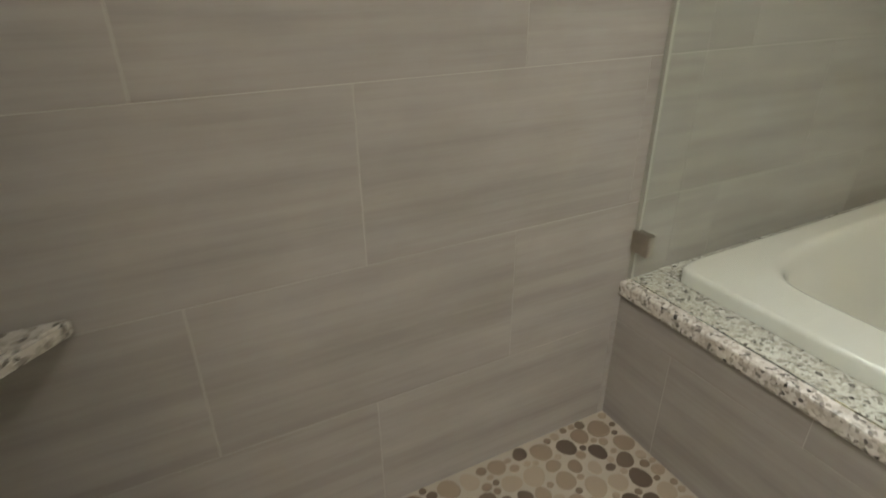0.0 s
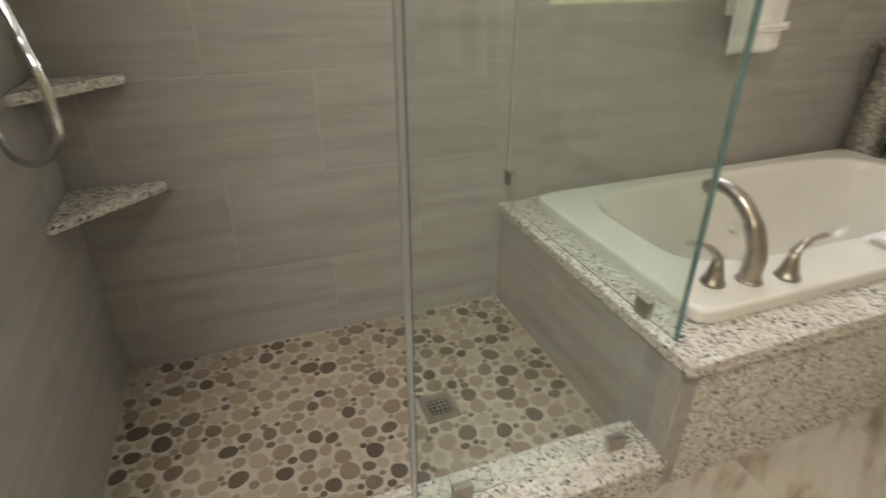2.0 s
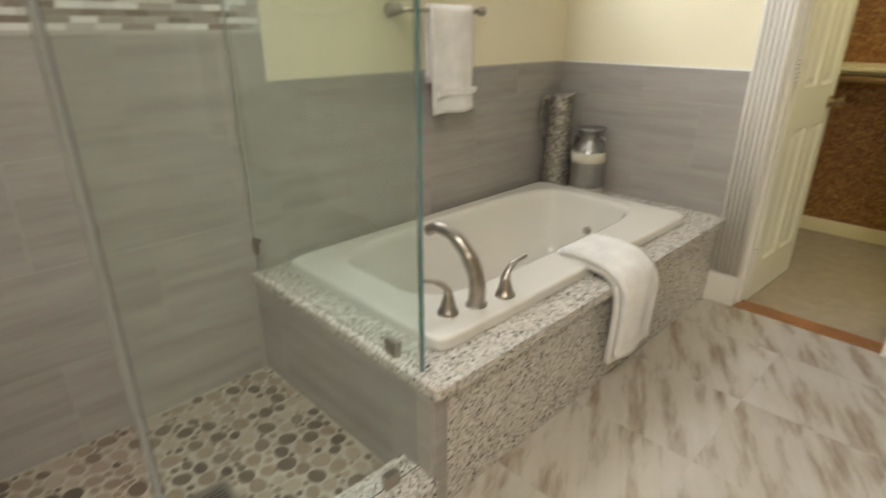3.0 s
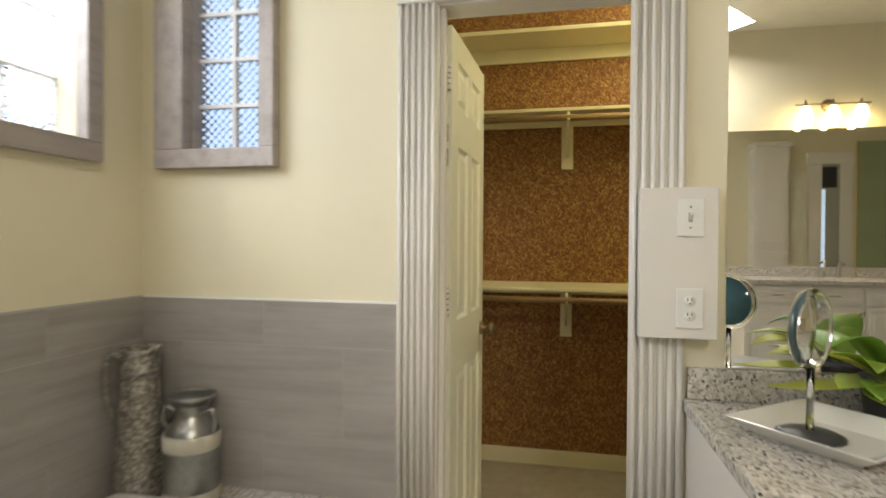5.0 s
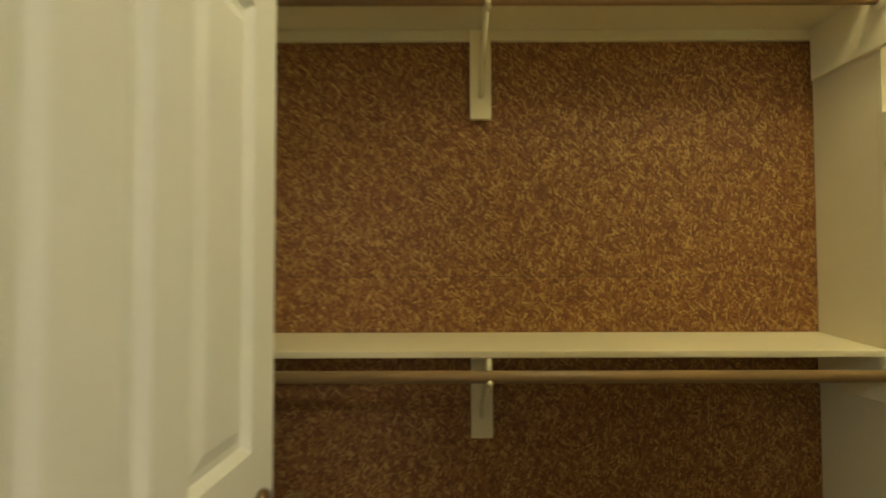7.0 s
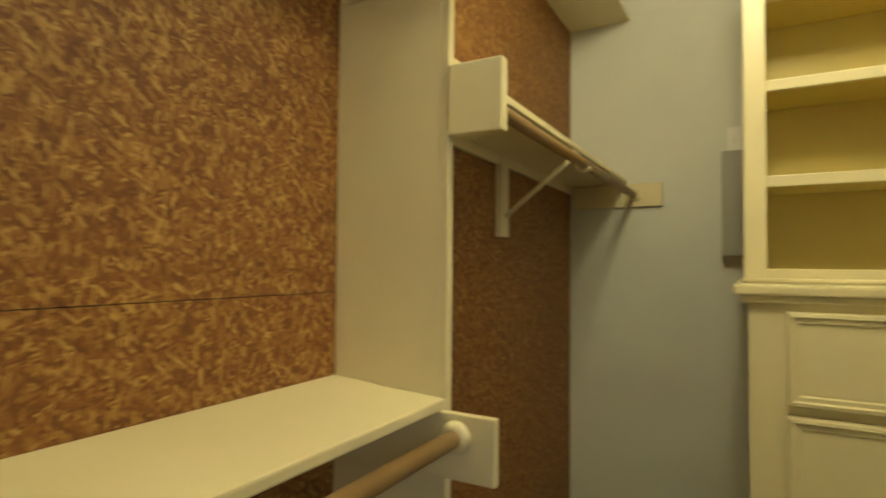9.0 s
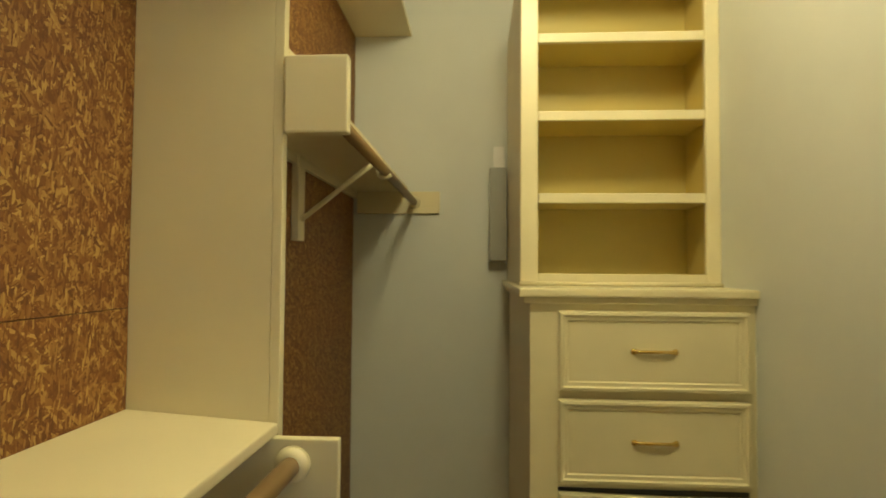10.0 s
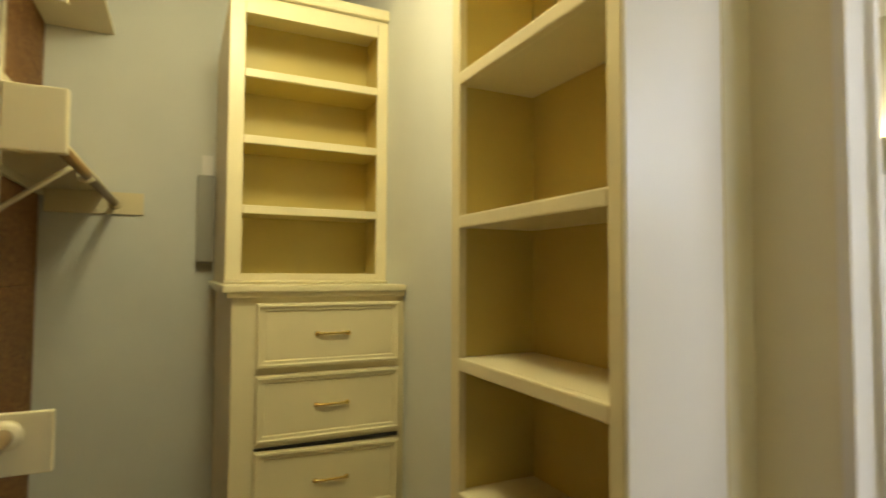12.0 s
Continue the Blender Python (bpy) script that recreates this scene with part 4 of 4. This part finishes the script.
plant = thing("potted_plant", (2.86, -1.75, 0.88), "broad leaved yellow-green plant in a dark pot", "plant")
px, py = 2.86, -1.75
part("pot", lathe(bmesh.new(), [(0.045, 0), (0.055, 0.01), (0.068, 0.10), (0.07, 0.12), (0.062, 0.12), (0.055, 0.10)], (px, py, 0.881)), M_POT, plant)
part("soil", lathe(bmesh.new(), [(0.056, 0.098), (0.05, 0.105)], (px, py, 0.881)), M_DARK, plant)
random.seed(5)
for i in range(13):
    a = random.uniform(2.6, 5.6) if i > 6 else 1.40 + 0.22 * i + random.uniform(-0.1, 0.1)
    reach, rise = random.uniform(0.18, 0.33), random.uniform(-0.03, 0.10) + (0.09 if i % 5 == 3 else 0)
    bm = bmesh.new()
    dirv = Vector((math.cos(a), math.sin(a), 0))
    if px + dirv.x * reach > 2.95:
        reach = max(0.03, (2.95 - px) / dirv.x)
    sidev = Vector((-dirv.y, dirv.x, 0))
    rows = []
    wid = random.uniform(0.040, 0.066)
    for k in range(9):
        u = k / 8
        c = Vector((px, py, 0.985)) + dirv * reach * u + Vector((0, 0, rise * math.sin(u * 2.2)))
        ww = wid * math.sin(math.pi * (0.08 + 0.92 * u) ** 1.1) + 0.002
        rows.append([c - sidev * ww + Vector((0, 0, 0.25 * ww)), c, c + sidev * ww + Vector((0, 0, 0.25 * ww))])
    part("leaf", sheet(rows, 0.0012), M_LEAF, plant)

# ---- closet ----
CX0, CX1, CY0, CY1, CZ = 3.10, 4.55, -3.752, 0.05, 2.9
solid("closet_floor", boxed((XD + 0.022, CY0 - 0.1, -0.1), (CX1 + 0.1, CY1 + 0.1, 0.004)), M_CARPET, "worn beige closet carpet", "floor")
solid("closet_ceiling", boxed((CX0, CY0, CZ), (CX1, CY1, CZ + 0.1)), M_CEIL, "plain closet ceiling", "ceiling")
solid("wall_closet_south", boxed((CX0, CY0 - 0.1, 0), (CX1 + 0.1, CY0, CZ)), M_CLOSET, "pale grey-green painted closet end wall", "wall")
solid("wall_closet_north", boxed((CX0, CY1, 0), (CX1 + 0.1, CY1 + 0.1, CZ)), M_CLOSET, "pale painted closet wall behind the door", "wall")
osb = solid("wall_closet_back", boxed((CX1 + 0.006, CY0, 0), (CX1 + 0.1, CY1, CZ)), M_DARK, "closet wall lined with strand board sheets", "wall")
for y0, y1 in ((-3.75, -2.4), (-2.397, 0.04)):
    for z0, z1 in ((0.0, 1.3015), (1.3029, 2.5), (2.5012, 2.89)):
        part("board", boxed((CX1 - 0.006, y0, z0), (CX1 + 0.0055, y1, z1)), M_OSB, osb)
solid("wall_closet_west", boxes(((CX0 + 0.0005, CY0, 0), (CX0 + 0.004, -1.25, CZ)), ((CX0 + 0.0005, -0.36, 0), (CX0 + 0.004, CY1, CZ)), ((CX0 + 0.0005, -1.25, OZ + 0.02), (CX0 + 0.004, -0.36, CZ))), M_CLOSET, "pale painted closet wall round the doorway", "wall")
solid("baseboard", boxed((CX1 - 0.02, -1.985, 0.004), (CX1 - 0.007, CY1, 0.10), 0.004), M_CREAM, "cream painted baseboard on strand board", "baseboard")
solid("baseboard", boxed((3.78, CY0, 0.004), (CX1 - 0.007, CY0 + 0.014, 0.10), 0.004), M_CREAM, "cream painted baseboard", "baseboard")

PY, SX = -1.985, 4.268
divider = thing("closet_divider", (4.41, PY, 0.004), "tall cream painted divider panel between hanging bays", "panel")
part("panel", boxed((SX + 0.0181, PY - 0.0217, 0.004), (CX1 - 0.007, PY - 0.0002, 2.54)), M_CREAM, divider)
part("edge_strip", boxed((SX, PY - 0.022, 0.004), (SX + 0.018, PY, 2.54), 0.002), M_CREAM, divider, "cream front edge strip")


def hanging_shelf(z, y0, y1, rod_z, cleats, yb, label, lift=0.0):
    s = thing("closet_shelf", (4.42, (y0 + y1) / 2, z - 0.02), label, "shelf", "closet shelves")
    bm = boxed((SX, y0, z - 0.02), (CX1 - 0.007, y1, z), 0.004)
    for v in bm.verts:
        v.co.z += lift * (v.co.x - SX) / (CX1 - SX)
    part("board", bm, M_CREAM, s)
    part("back_cleat", boxed((CX1 - 0.026, y0, z - 0.055), (CX1 - 0.0075, y1, z - 0.021), 0.002), M_CREAM, s)
    for y, x0, za, zb in cleats:
        part("end_cleat", boxed((x0, y, za), (CX1 - 0.0275, y + 0.019, zb), 0.003), M_CREAM, s)
    if rod_z:
        rod = part("rod", tube(bmesh.new(), [(4.235, y0 + 0.018, rod_z), (4.235, y1 - 0.018, rod_z)], 0.0165, 18), M_ROD, s, "wooden hanging rod")
        for y, d in ((y0 + 0.0195, 1), (y1 - 0.0195, -1)):
            part("rod_flange", tube(bmesh.new(), [(4.235, y, rod_z), (4.235, y + d * 0.008, rod_z), (4.235, y + d * 0.016, rod_z)], [0.031, 0.029, 0.020], 20), M_CREAM, s)
        br = part("bracket_plate", boxed((CX1 - 0.032, yb - 0.034, z - 0.31), (CX1 - 0.0075, yb + 0.034, z - 0.0205), 0.003), M_CREAM, s)
        part("bracket_arm", tube(bmesh.new(), [(CX1 - 0.03, yb, z - 0.24), (4.26, yb, z - 0.035)], 0.009, 8), M_CREAM, s)
        part("bracket_hook", tube(bmesh.new(), arc([(4.29, yb, z - 0.021), (4.262, yb, z - 0.04), (4.255, yb, rod_z - 0.012), (4.235, yb, rod_z - 0.022), (4.214, yb, rod_z - 0.012)]), 0.008, 8), M_CREAM, s)
    return s


hanging_shelf(1.108, PY + 0.0005, CY1 - 0.001, 1.045, ((PY + 0.001, 4.157, 0.965, 1.087), (CY1 - 0.02, 4.157, 0.965, 1.087)), -0.91, "cream lower closet shelf with wooden hanging rod", 0.018)
hanging_shelf(2.115, PY + 0.0005, CY1 - 0.001, 2.05, ((PY + 0.001, 4.157, 1.925, 2.094), (CY1 - 0.02, 4.157, 1.925, 2.094)), -0.91, "cream upper closet shelf with wooden hanging rod")
hanging_shelf(1.775, CY0 + 0.0005, PY - 0.0225, 1.70, ((CY0 + 0.001, 4.11, 1.645, 1.754),), -2.86, "cream closet shelf with rod in the long hanging bay")
solid("shelf_end_block", boxed((4.153, PY - 0.022, 1.612), (SX - 0.001, PY + 0.006, 1.750), 0.004), M_CREAM, "cream painted shelf end block on the divider edge", "shelf trim", kind="")
top = thing("closet_shelf", (4.42, -1.85, 2.54), "cream top shelf running along the whole closet", "shelf", "closet shelves")
part("board", boxed((SX - 0.01, CY0 + 0.001, 2.541), (CX1 - 0.007, CY1 - 0.001, 2.565), 0.004), M_CREAM, top)
part("back_cleat", boxed((CX1 - 0.025, PY + 0.001, 2.46), (CX1 - 0.0075, CY1 - 0.001, 2.54), 0.002), M_CREAM, top)

# hutch with drawers
base = thing("drawer_cabinet", (3.42, -3.2, 0), "cream painted chest of drawers built into the closet", "drawer cabinet")
BF, BX0, BX1 = -2.72, 3.105, 3.765
part("carcass", boxed((BX0, CY0 + 0.001, 0.004), (BX1, BF, 1.272)), M_CREAM, base)
for z0, z1, tilt in ((1.015, 1.252, 0), (0.745, 0.99, 0), (0.46, 0.712, 1.3), (0.17, 0.44, 0)):
    x0, x1 = 3.13, 3.682
    bm = boxed((x0, BF, z0), (x1, BF + 0.016, z1), 0.002)
    q = lambda k, d: [(x0 + k, BF + d, z0 + k), (x1 - k, BF + d, z0 + k), (x1 - k, BF + d, z1 - k), (x0 + k, BF + d, z1 - k)]
    loft(bm, [q(0.001, 0.016), q(0.004, 0.026), q(0.012, 0.027), q(0.016, 0.021), q(0.026, 0.021), q(0.030, 0.015), q(0.034, 0.0165)], False, False)
    for f in bm.faces:
        f.smooth = False
    if tilt:
        bmesh.ops.rotate(bm, cent=((x0 + x1) / 2, BF, z1), matrix=Matrix.Rotation(radians(-tilt), 3, "Y"), verts=bm.verts)
    dr = part("drawer", bm, M_CREAM, base)
    zc, xc = (z0 + z1) / 2 - 0.003, 3.402
    part("handle", tube(bmesh.new(), arc([(xc - 0.062, BF + 0.018, zc + 0.004), (xc - 0.045, BF + 0.025, zc + 0.004), (xc, BF + 0.027, zc + 0.004), (xc + 0.045, BF + 0.025, zc + 0.004), (xc + 0.062, BF + 0.018, zc + 0.004)], 5), [0.006] + [0.0048] * 19 + [0.006], 10), M_BRASS, dr, "curved polished brass pull")
    for s in (-1, 1):
        part("rosette", tube(bmesh.new(), [(xc + s * 0.06, BF + 0.0155, zc + 0.003), (xc + s * 0.06, BF + 0.021, zc + 0.003)], [0.010, 0.007], 12), M_BRASS, dr)
part("drawer_gap", boxed((3.13, BF + 0.0005, 0.712), (3.682, BF + 0.003, 0.728)), M_DARK, base)
ledge = thing("cabinet_ledge", (3.42, -3.2, 1.272), "cream moulded ledge on top of the drawers", "ledge")
part("board", boxed((BX0, CY0 + 0.001, 1.292), (3.80, BF + 0.030, 1.318), 0.006), M_CREAM, ledge)
part("moulding", boxed((BX0, CY0 + 0.001, 1.2725), (3.785, BF + 0.018, 1.2925), 0.004), M_CREAM, ledge)
hutch = thing("open_hutch", (3.42, -3.3, 1.318), "cream open shelf hutch on the drawer cabinet", "bookcase")
HF, HZ = -2.94, 2.50
# inner faces wear the shaded cream; fronts keep the plain one
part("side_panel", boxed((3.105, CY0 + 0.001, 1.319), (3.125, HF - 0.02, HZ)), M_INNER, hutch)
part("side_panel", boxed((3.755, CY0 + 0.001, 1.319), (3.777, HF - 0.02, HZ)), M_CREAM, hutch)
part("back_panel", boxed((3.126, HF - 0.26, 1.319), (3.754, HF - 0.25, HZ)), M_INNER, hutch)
part("top_panel", boxed((3.126, HF - 0.249, HZ - 0.02), (3.754, HF - 0.021, HZ)), M_CREAM, hutch)
for a, b in (((3.105, HF - 0.02, 1.319), (3.153, HF, HZ)), ((3.717, HF - 0.02, 1.319), (3.777, HF, HZ)), ((3.1535, HF - 0.02, 1.319), (3.7165, HF - 0.001, 1.360)), ((3.1535, HF - 0.02, HZ - 0.075), (3.7165, HF - 0.001, HZ))):
    part("face_frame", boxed(a, b, 0.003), M_CREAM, hutch)
for z in (1.636, 1.922, 2.195):
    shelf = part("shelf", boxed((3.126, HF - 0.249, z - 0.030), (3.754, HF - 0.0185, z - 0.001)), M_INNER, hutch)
    part("edge_strip", boxed((3.1535, HF - 0.018, z - 0.034), (3.7165, HF + 0.0005, z), 0.004), M_CREAM, shelf, "cream front edge")
part("base_bead", tube(bmesh.new(), [(3.105, HF + 0.006, 1.325), (3.78, HF + 0.006, 1.325)], 0.008, 8), M_CREAM, hutch)
part("crown", boxed((3.105, HF - 0.03, HZ + 0.0005), (3.80, HF + 0.022, HZ + 0.05), 0.012), M_CREAM, hutch)

# open shelving beside the doorway
unit = thing("shelving_unit", (3.23, -1.49, 0), "cream open shelving unit beside the doorway", "bookcase")
UX, UY0, UY1 = 3.334, -1.795, -1.246
# recess shade is in the colour of these inner panels too
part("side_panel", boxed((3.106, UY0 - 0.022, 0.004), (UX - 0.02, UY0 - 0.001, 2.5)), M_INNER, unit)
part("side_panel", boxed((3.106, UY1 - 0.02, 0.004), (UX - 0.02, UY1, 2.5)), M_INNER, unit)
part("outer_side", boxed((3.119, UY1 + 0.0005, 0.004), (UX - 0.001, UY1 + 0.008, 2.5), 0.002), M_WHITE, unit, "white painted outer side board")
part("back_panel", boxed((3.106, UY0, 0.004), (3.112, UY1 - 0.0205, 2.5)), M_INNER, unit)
part("face_stile", boxed((UX - 0.02, UY0 - 0.03, 0.004), (UX, UY0 + 0.012, 2.5), 0.003), M_CREAM, unit)
part("face_stile", boxed((UX - 0.02, UY1 - 0.032, 0.004), (UX, UY1, 2.5), 0.003), M_CREAM, unit)
for z in (0.20, 0.52, 0.855, 1.167, 1.505, 1.853, 2.2, 2.5):
    shelf = part("shelf", boxed((3.113, UY0, z - 0.028), (UX - 0.0205, UY1 - 0.0325, z - 0.001)), M_CREAM, unit)
    part("edge_strip", boxed((UX - 0.020, UY0 + 0.0125, z - 0.031), (UX + 0.001, UY1 - 0.0325, z), 0.004), M_CREAM, shelf)

box_ = thing("breaker_panel", (3.83, CY0, 1.4), "grey metal electrical panel on the closet wall", "electrical panel")
part("housing", boxed((3.785, CY0 + 0.001, 1.41), (3.865, CY0 + 0.075, 1.862), 0.003), M_GREY_METAL, box_)
part("lid", boxed((3.785, CY0 + 0.0755, 1.415), (3.862, CY0 + 0.082, 1.857), 0.002), M_GREY_METAL, box_)
sw = thing("light_switch", (3.81, CY0, 1.9), "white light switch plate on the closet wall", "switch")
part("plate", boxed((3.79, CY0 + 0.001, 1.868), (3.845, CY0 + 0.007, 1.978), 0.002), M_PLASTIC, sw)
part("toggle", boxed((3.811, CY0 + 0.0072, 1.912), (3.823, CY0 + 0.017, 1.93), 0.002), M_PLASTIC, sw)
lamp = thing("ceiling_lamp", (3.76, -1.85, CZ), "bare bulb closet ceiling lamp with brass canopy", "ceiling lamp")
part("canopy", lathe(bmesh.new(), [(0.07, 0.0), (0.07, -0.012), (0.03, -0.02)], (3.76, -1.85, CZ - 0.0005)), M_BRASS, lamp)
part("socket", lathe(bmesh.new(), [(0.022, -0.021), (0.022, -0.07), (0.018, -0.08)], (3.76, -1.85, CZ - 0.0005)), M_PLASTIC, lamp)

# ---- pieces: tiles, pebbles, mosaic ----
def piece_mesh(cache, name, w, h, d, bevel, mat):
    key = (name, round(w, 3), round(h, 3))
    if key not in cache:
        cache[key] = mesh_of(name, boxed((0, 0, 0), (w, d, h), bevel), mat)
    return cache[key]


def put(name, me, parent, m):
    o = new(name, me)
    o.parent = parent
    o.matrix_parent_inverse = parent.matrix_basis.inverted()
    o.matrix_basis = m
    return o


CACHE = {}


def tiled(parent, u0, u1, z0, z1, joints, place, mat=M_TILE, length=0.646, pitch=0.3272, z_start=0.002, gap=0.0019, skip=()):
    """Running bond from u0 to u1; joints: a joint's u in even and odd rows."""
    row = int((z0 - z_start) // pitch)
    while z_start + row * pitch < z1 - 0.01:
        a, b = max(z0, z_start + row * pitch), min(z1, z_start + (row + 1) * pitch)
        for lo, hi in skip:
            if a < hi and b > lo:
                a, b = (a, lo) if a < lo else (hi, b)
        if b - a > 0.012:
            u = joints[row % 2]
            while u > u0:
                u -= length
            while u < u1 - 0.004:
                p, q = max(u, u0), min(u + length, u1)
                if q - p > 0.01:
                    put("tile", piece_mesh(CACHE, "tile" + mat.name, q - p - gap, b - a - gap, 0.006, 0, mat), parent, place(p + gap / 2, a + gap / 2))
                u += length
        row += 1


back = lambda u, z: pose(u, YB, z)
part("grout_bed", boxes(((XS, YB + 0.0008, 0), (1.125, YB + 0.0062, 3.0)), ((1.125, YB + 0.0008, 0), (XD, YB + 0.0062, 1.145))), M_GROUT, wall_back)
part("grout_bed", boxed((XS - 0.0062, -0.42, 0), (XS - 0.0008, YB, 3.0)), M_GROUT, wall_shower)
part("grout_bed", boxed((XD - 0.0092, -0.317, 0.3), (XD + 0.0005, YB, 1.145)), M_GROUT, wall_door)
part("grout_bed", boxed((XP + 0.0008, -0.30, 0.0), (1.02, YB, 0.41)), M_GROUT, platform)
tiled(wall_back, XS, 1.125, 0.012, 1.69, (0.310, 0.642), back, skip=((1.320, 1.474),))
tiled(wall_back, XS, WX0 - 0.065, 1.69, 2.9, (0.310, 0.642), back)
tiled(wall_back, 1.125, XD, 0.44, 1.145, (1.6, 1.92), back)
side_place = lambda u, z: pose(XS - 0.006, u, z, 0, 0, 90) @ pose(0, -0.006, 0)
tiled(wall_shower, -0.42, YB, 0.012, 2.9, (0.535, 0.21), side_place, skip=((1.320, 1.474),))
door_place = lambda u, z: pose(XD - 0.004, u, z, 0, 0, 90)
tiled(wall_door, -0.317, YB, 0.44, 1.145, (-0.12, 0.19), door_place)
deck_place = lambda u, z: pose(XP + 0.006, u, z, 0, 0, 90)
tiled(platform, -0.30, YB, 0.012, 0.408, (0.521, 0.207), deck_place)
part("caulk_line", boxed((XD - 0.011, -0.317, 1.145), (XD, YB, 1.152)), M_PLASTIC, wall_door)
part("caulk_line", boxed((1.125, YB - 0.001, 1.145), (XD, YB + 0.007, 1.151)), M_GROUT, wall_back)

# mosaic band
part("grout_band", boxed((XS, YB - 0.0002, 1.320), (1.125, YB + 0.0007, 1.474)), M_GROUT, wall_back)
random.seed(3)
pieces = {w: mesh_of("mosaic_piece", boxed((0, 0, 0), (w - 0.002, 0.005, 0.0195 - 0.002)), M_MOSAIC) for w in (0.045, 0.07, 0.095)}
z = 1.3215
for r in range(8):
    x = XS - random.uniform(0.0, 0.05)
    while x < 1.12:
        w = random.choice((0.045, 0.07, 0.07, 0.095))
        if x > XS and x + w < 1.127:
            put("mosaic_piece", pieces[w], wall_back, pose(x, YB - 0.002, z))
        x += w
    z += 0.019

# floor tiles
random.seed(9)
T = 0.46
tile = mesh_of("floor_tile", boxed((0.001, 0.001, -0.006), (T - 0.001, T - 0.001, 0.0)), M_MARBLE)
y = -0.3075 - T
while y > -7.3:
    x = XW
    while x < XD - 0.02:
        w = min(T, XD - x)
        me = tile if w > T - 0.001 else CACHE.setdefault("cut", mesh_of("floor_tile", boxed((0.001, 0.001, -0.006), (w - 0.001, T - 0.001, 0.0)), M_MARBLE))
        put("floor_tile", me, floor, pose(x, y, 0))
        x += T
    y -= T

# pebbles
random.seed(11)
shapes = []
for k in range(7):
    bm = bmesh.new()
    ph = [random.uniform(0, 6.28) for _ in range(3)]
    ecc = random.uniform(0.86, 1.0)
    r = lambda a: 1 + 0.05 * math.sin(2 * a + ph[0]) + 0.04 * math.sin(3 * a + ph[1])
    loft(bm, [[(r(a) * s * math.cos(a), r(a) * s * ecc * math.sin(a), h) for a in [i * 2 * math.pi / 14 for i in range(14)]] for s, h in ((1, 0), (0.99, 0.0016), (0.9, 0.0024))], False, True)
    for f in bm.faces:
        f.smooth = False
    shapes.append(mesh_of("pebble", bm, M_PEBBLE))
placed, grid = [], {}
sizes = [0.031] * 100 + [0.027] * 300 + [0.021] * 700 + [0.015] * 1500 + [0.0105] * 3200
for s in sizes:
    for _ in range(14):
        r = s * random.uniform(0.92, 1.05)
        x, y = random.uniform(XS + r, XP - r), random.uniform(-0.165 + r, YB - r)
        if abs(x - DRX) < 0.058 + r and abs(y - DRY) < 0.058 + r:
            continue
        gx, gy = int(x / 0.07), int(y / 0.07)
        if all((x - a) ** 2 + (y - b) ** 2 > ((r + c) * 0.985) ** 2 for i in (-1, 0, 1) for j in (-1, 0, 1) for a, b, c in grid.get((gx + i, gy + j), ())):
            grid.setdefault((gx, gy), []).append((x, y, r))
            placed.append((x, y, r))
            break
placed.sort(key=lambda p: -p[2])
rest = bmesh.new()
for i, (x, y, r) in enumerate(placed):
    turn = random.uniform(0, 360)
    if i < 300:
        put("pebble", shapes[i % 7], shower_floor, pose(x, y, 0.018, 0, 0, turn) @ Matrix.Diagonal((r, r, 1, 1)))
    else:
        ec = random.uniform(0.75, 1.0)
        loft(rest, [[(x + r * s * math.cos(a + turn), y + r * s * ec * math.sin(a + turn), 0.018 + h) for a in [j * 2 * math.pi / 10 for j in range(10)]] for s, h in ((1, 0), (0.98, 0.0016), (0.88, 0.0024))], False, True)
for f in rest.faces:
    f.smooth = False
tagged(part("small_pebbles", rest, M_PEBBLE, shower_floor), kind="stuff")
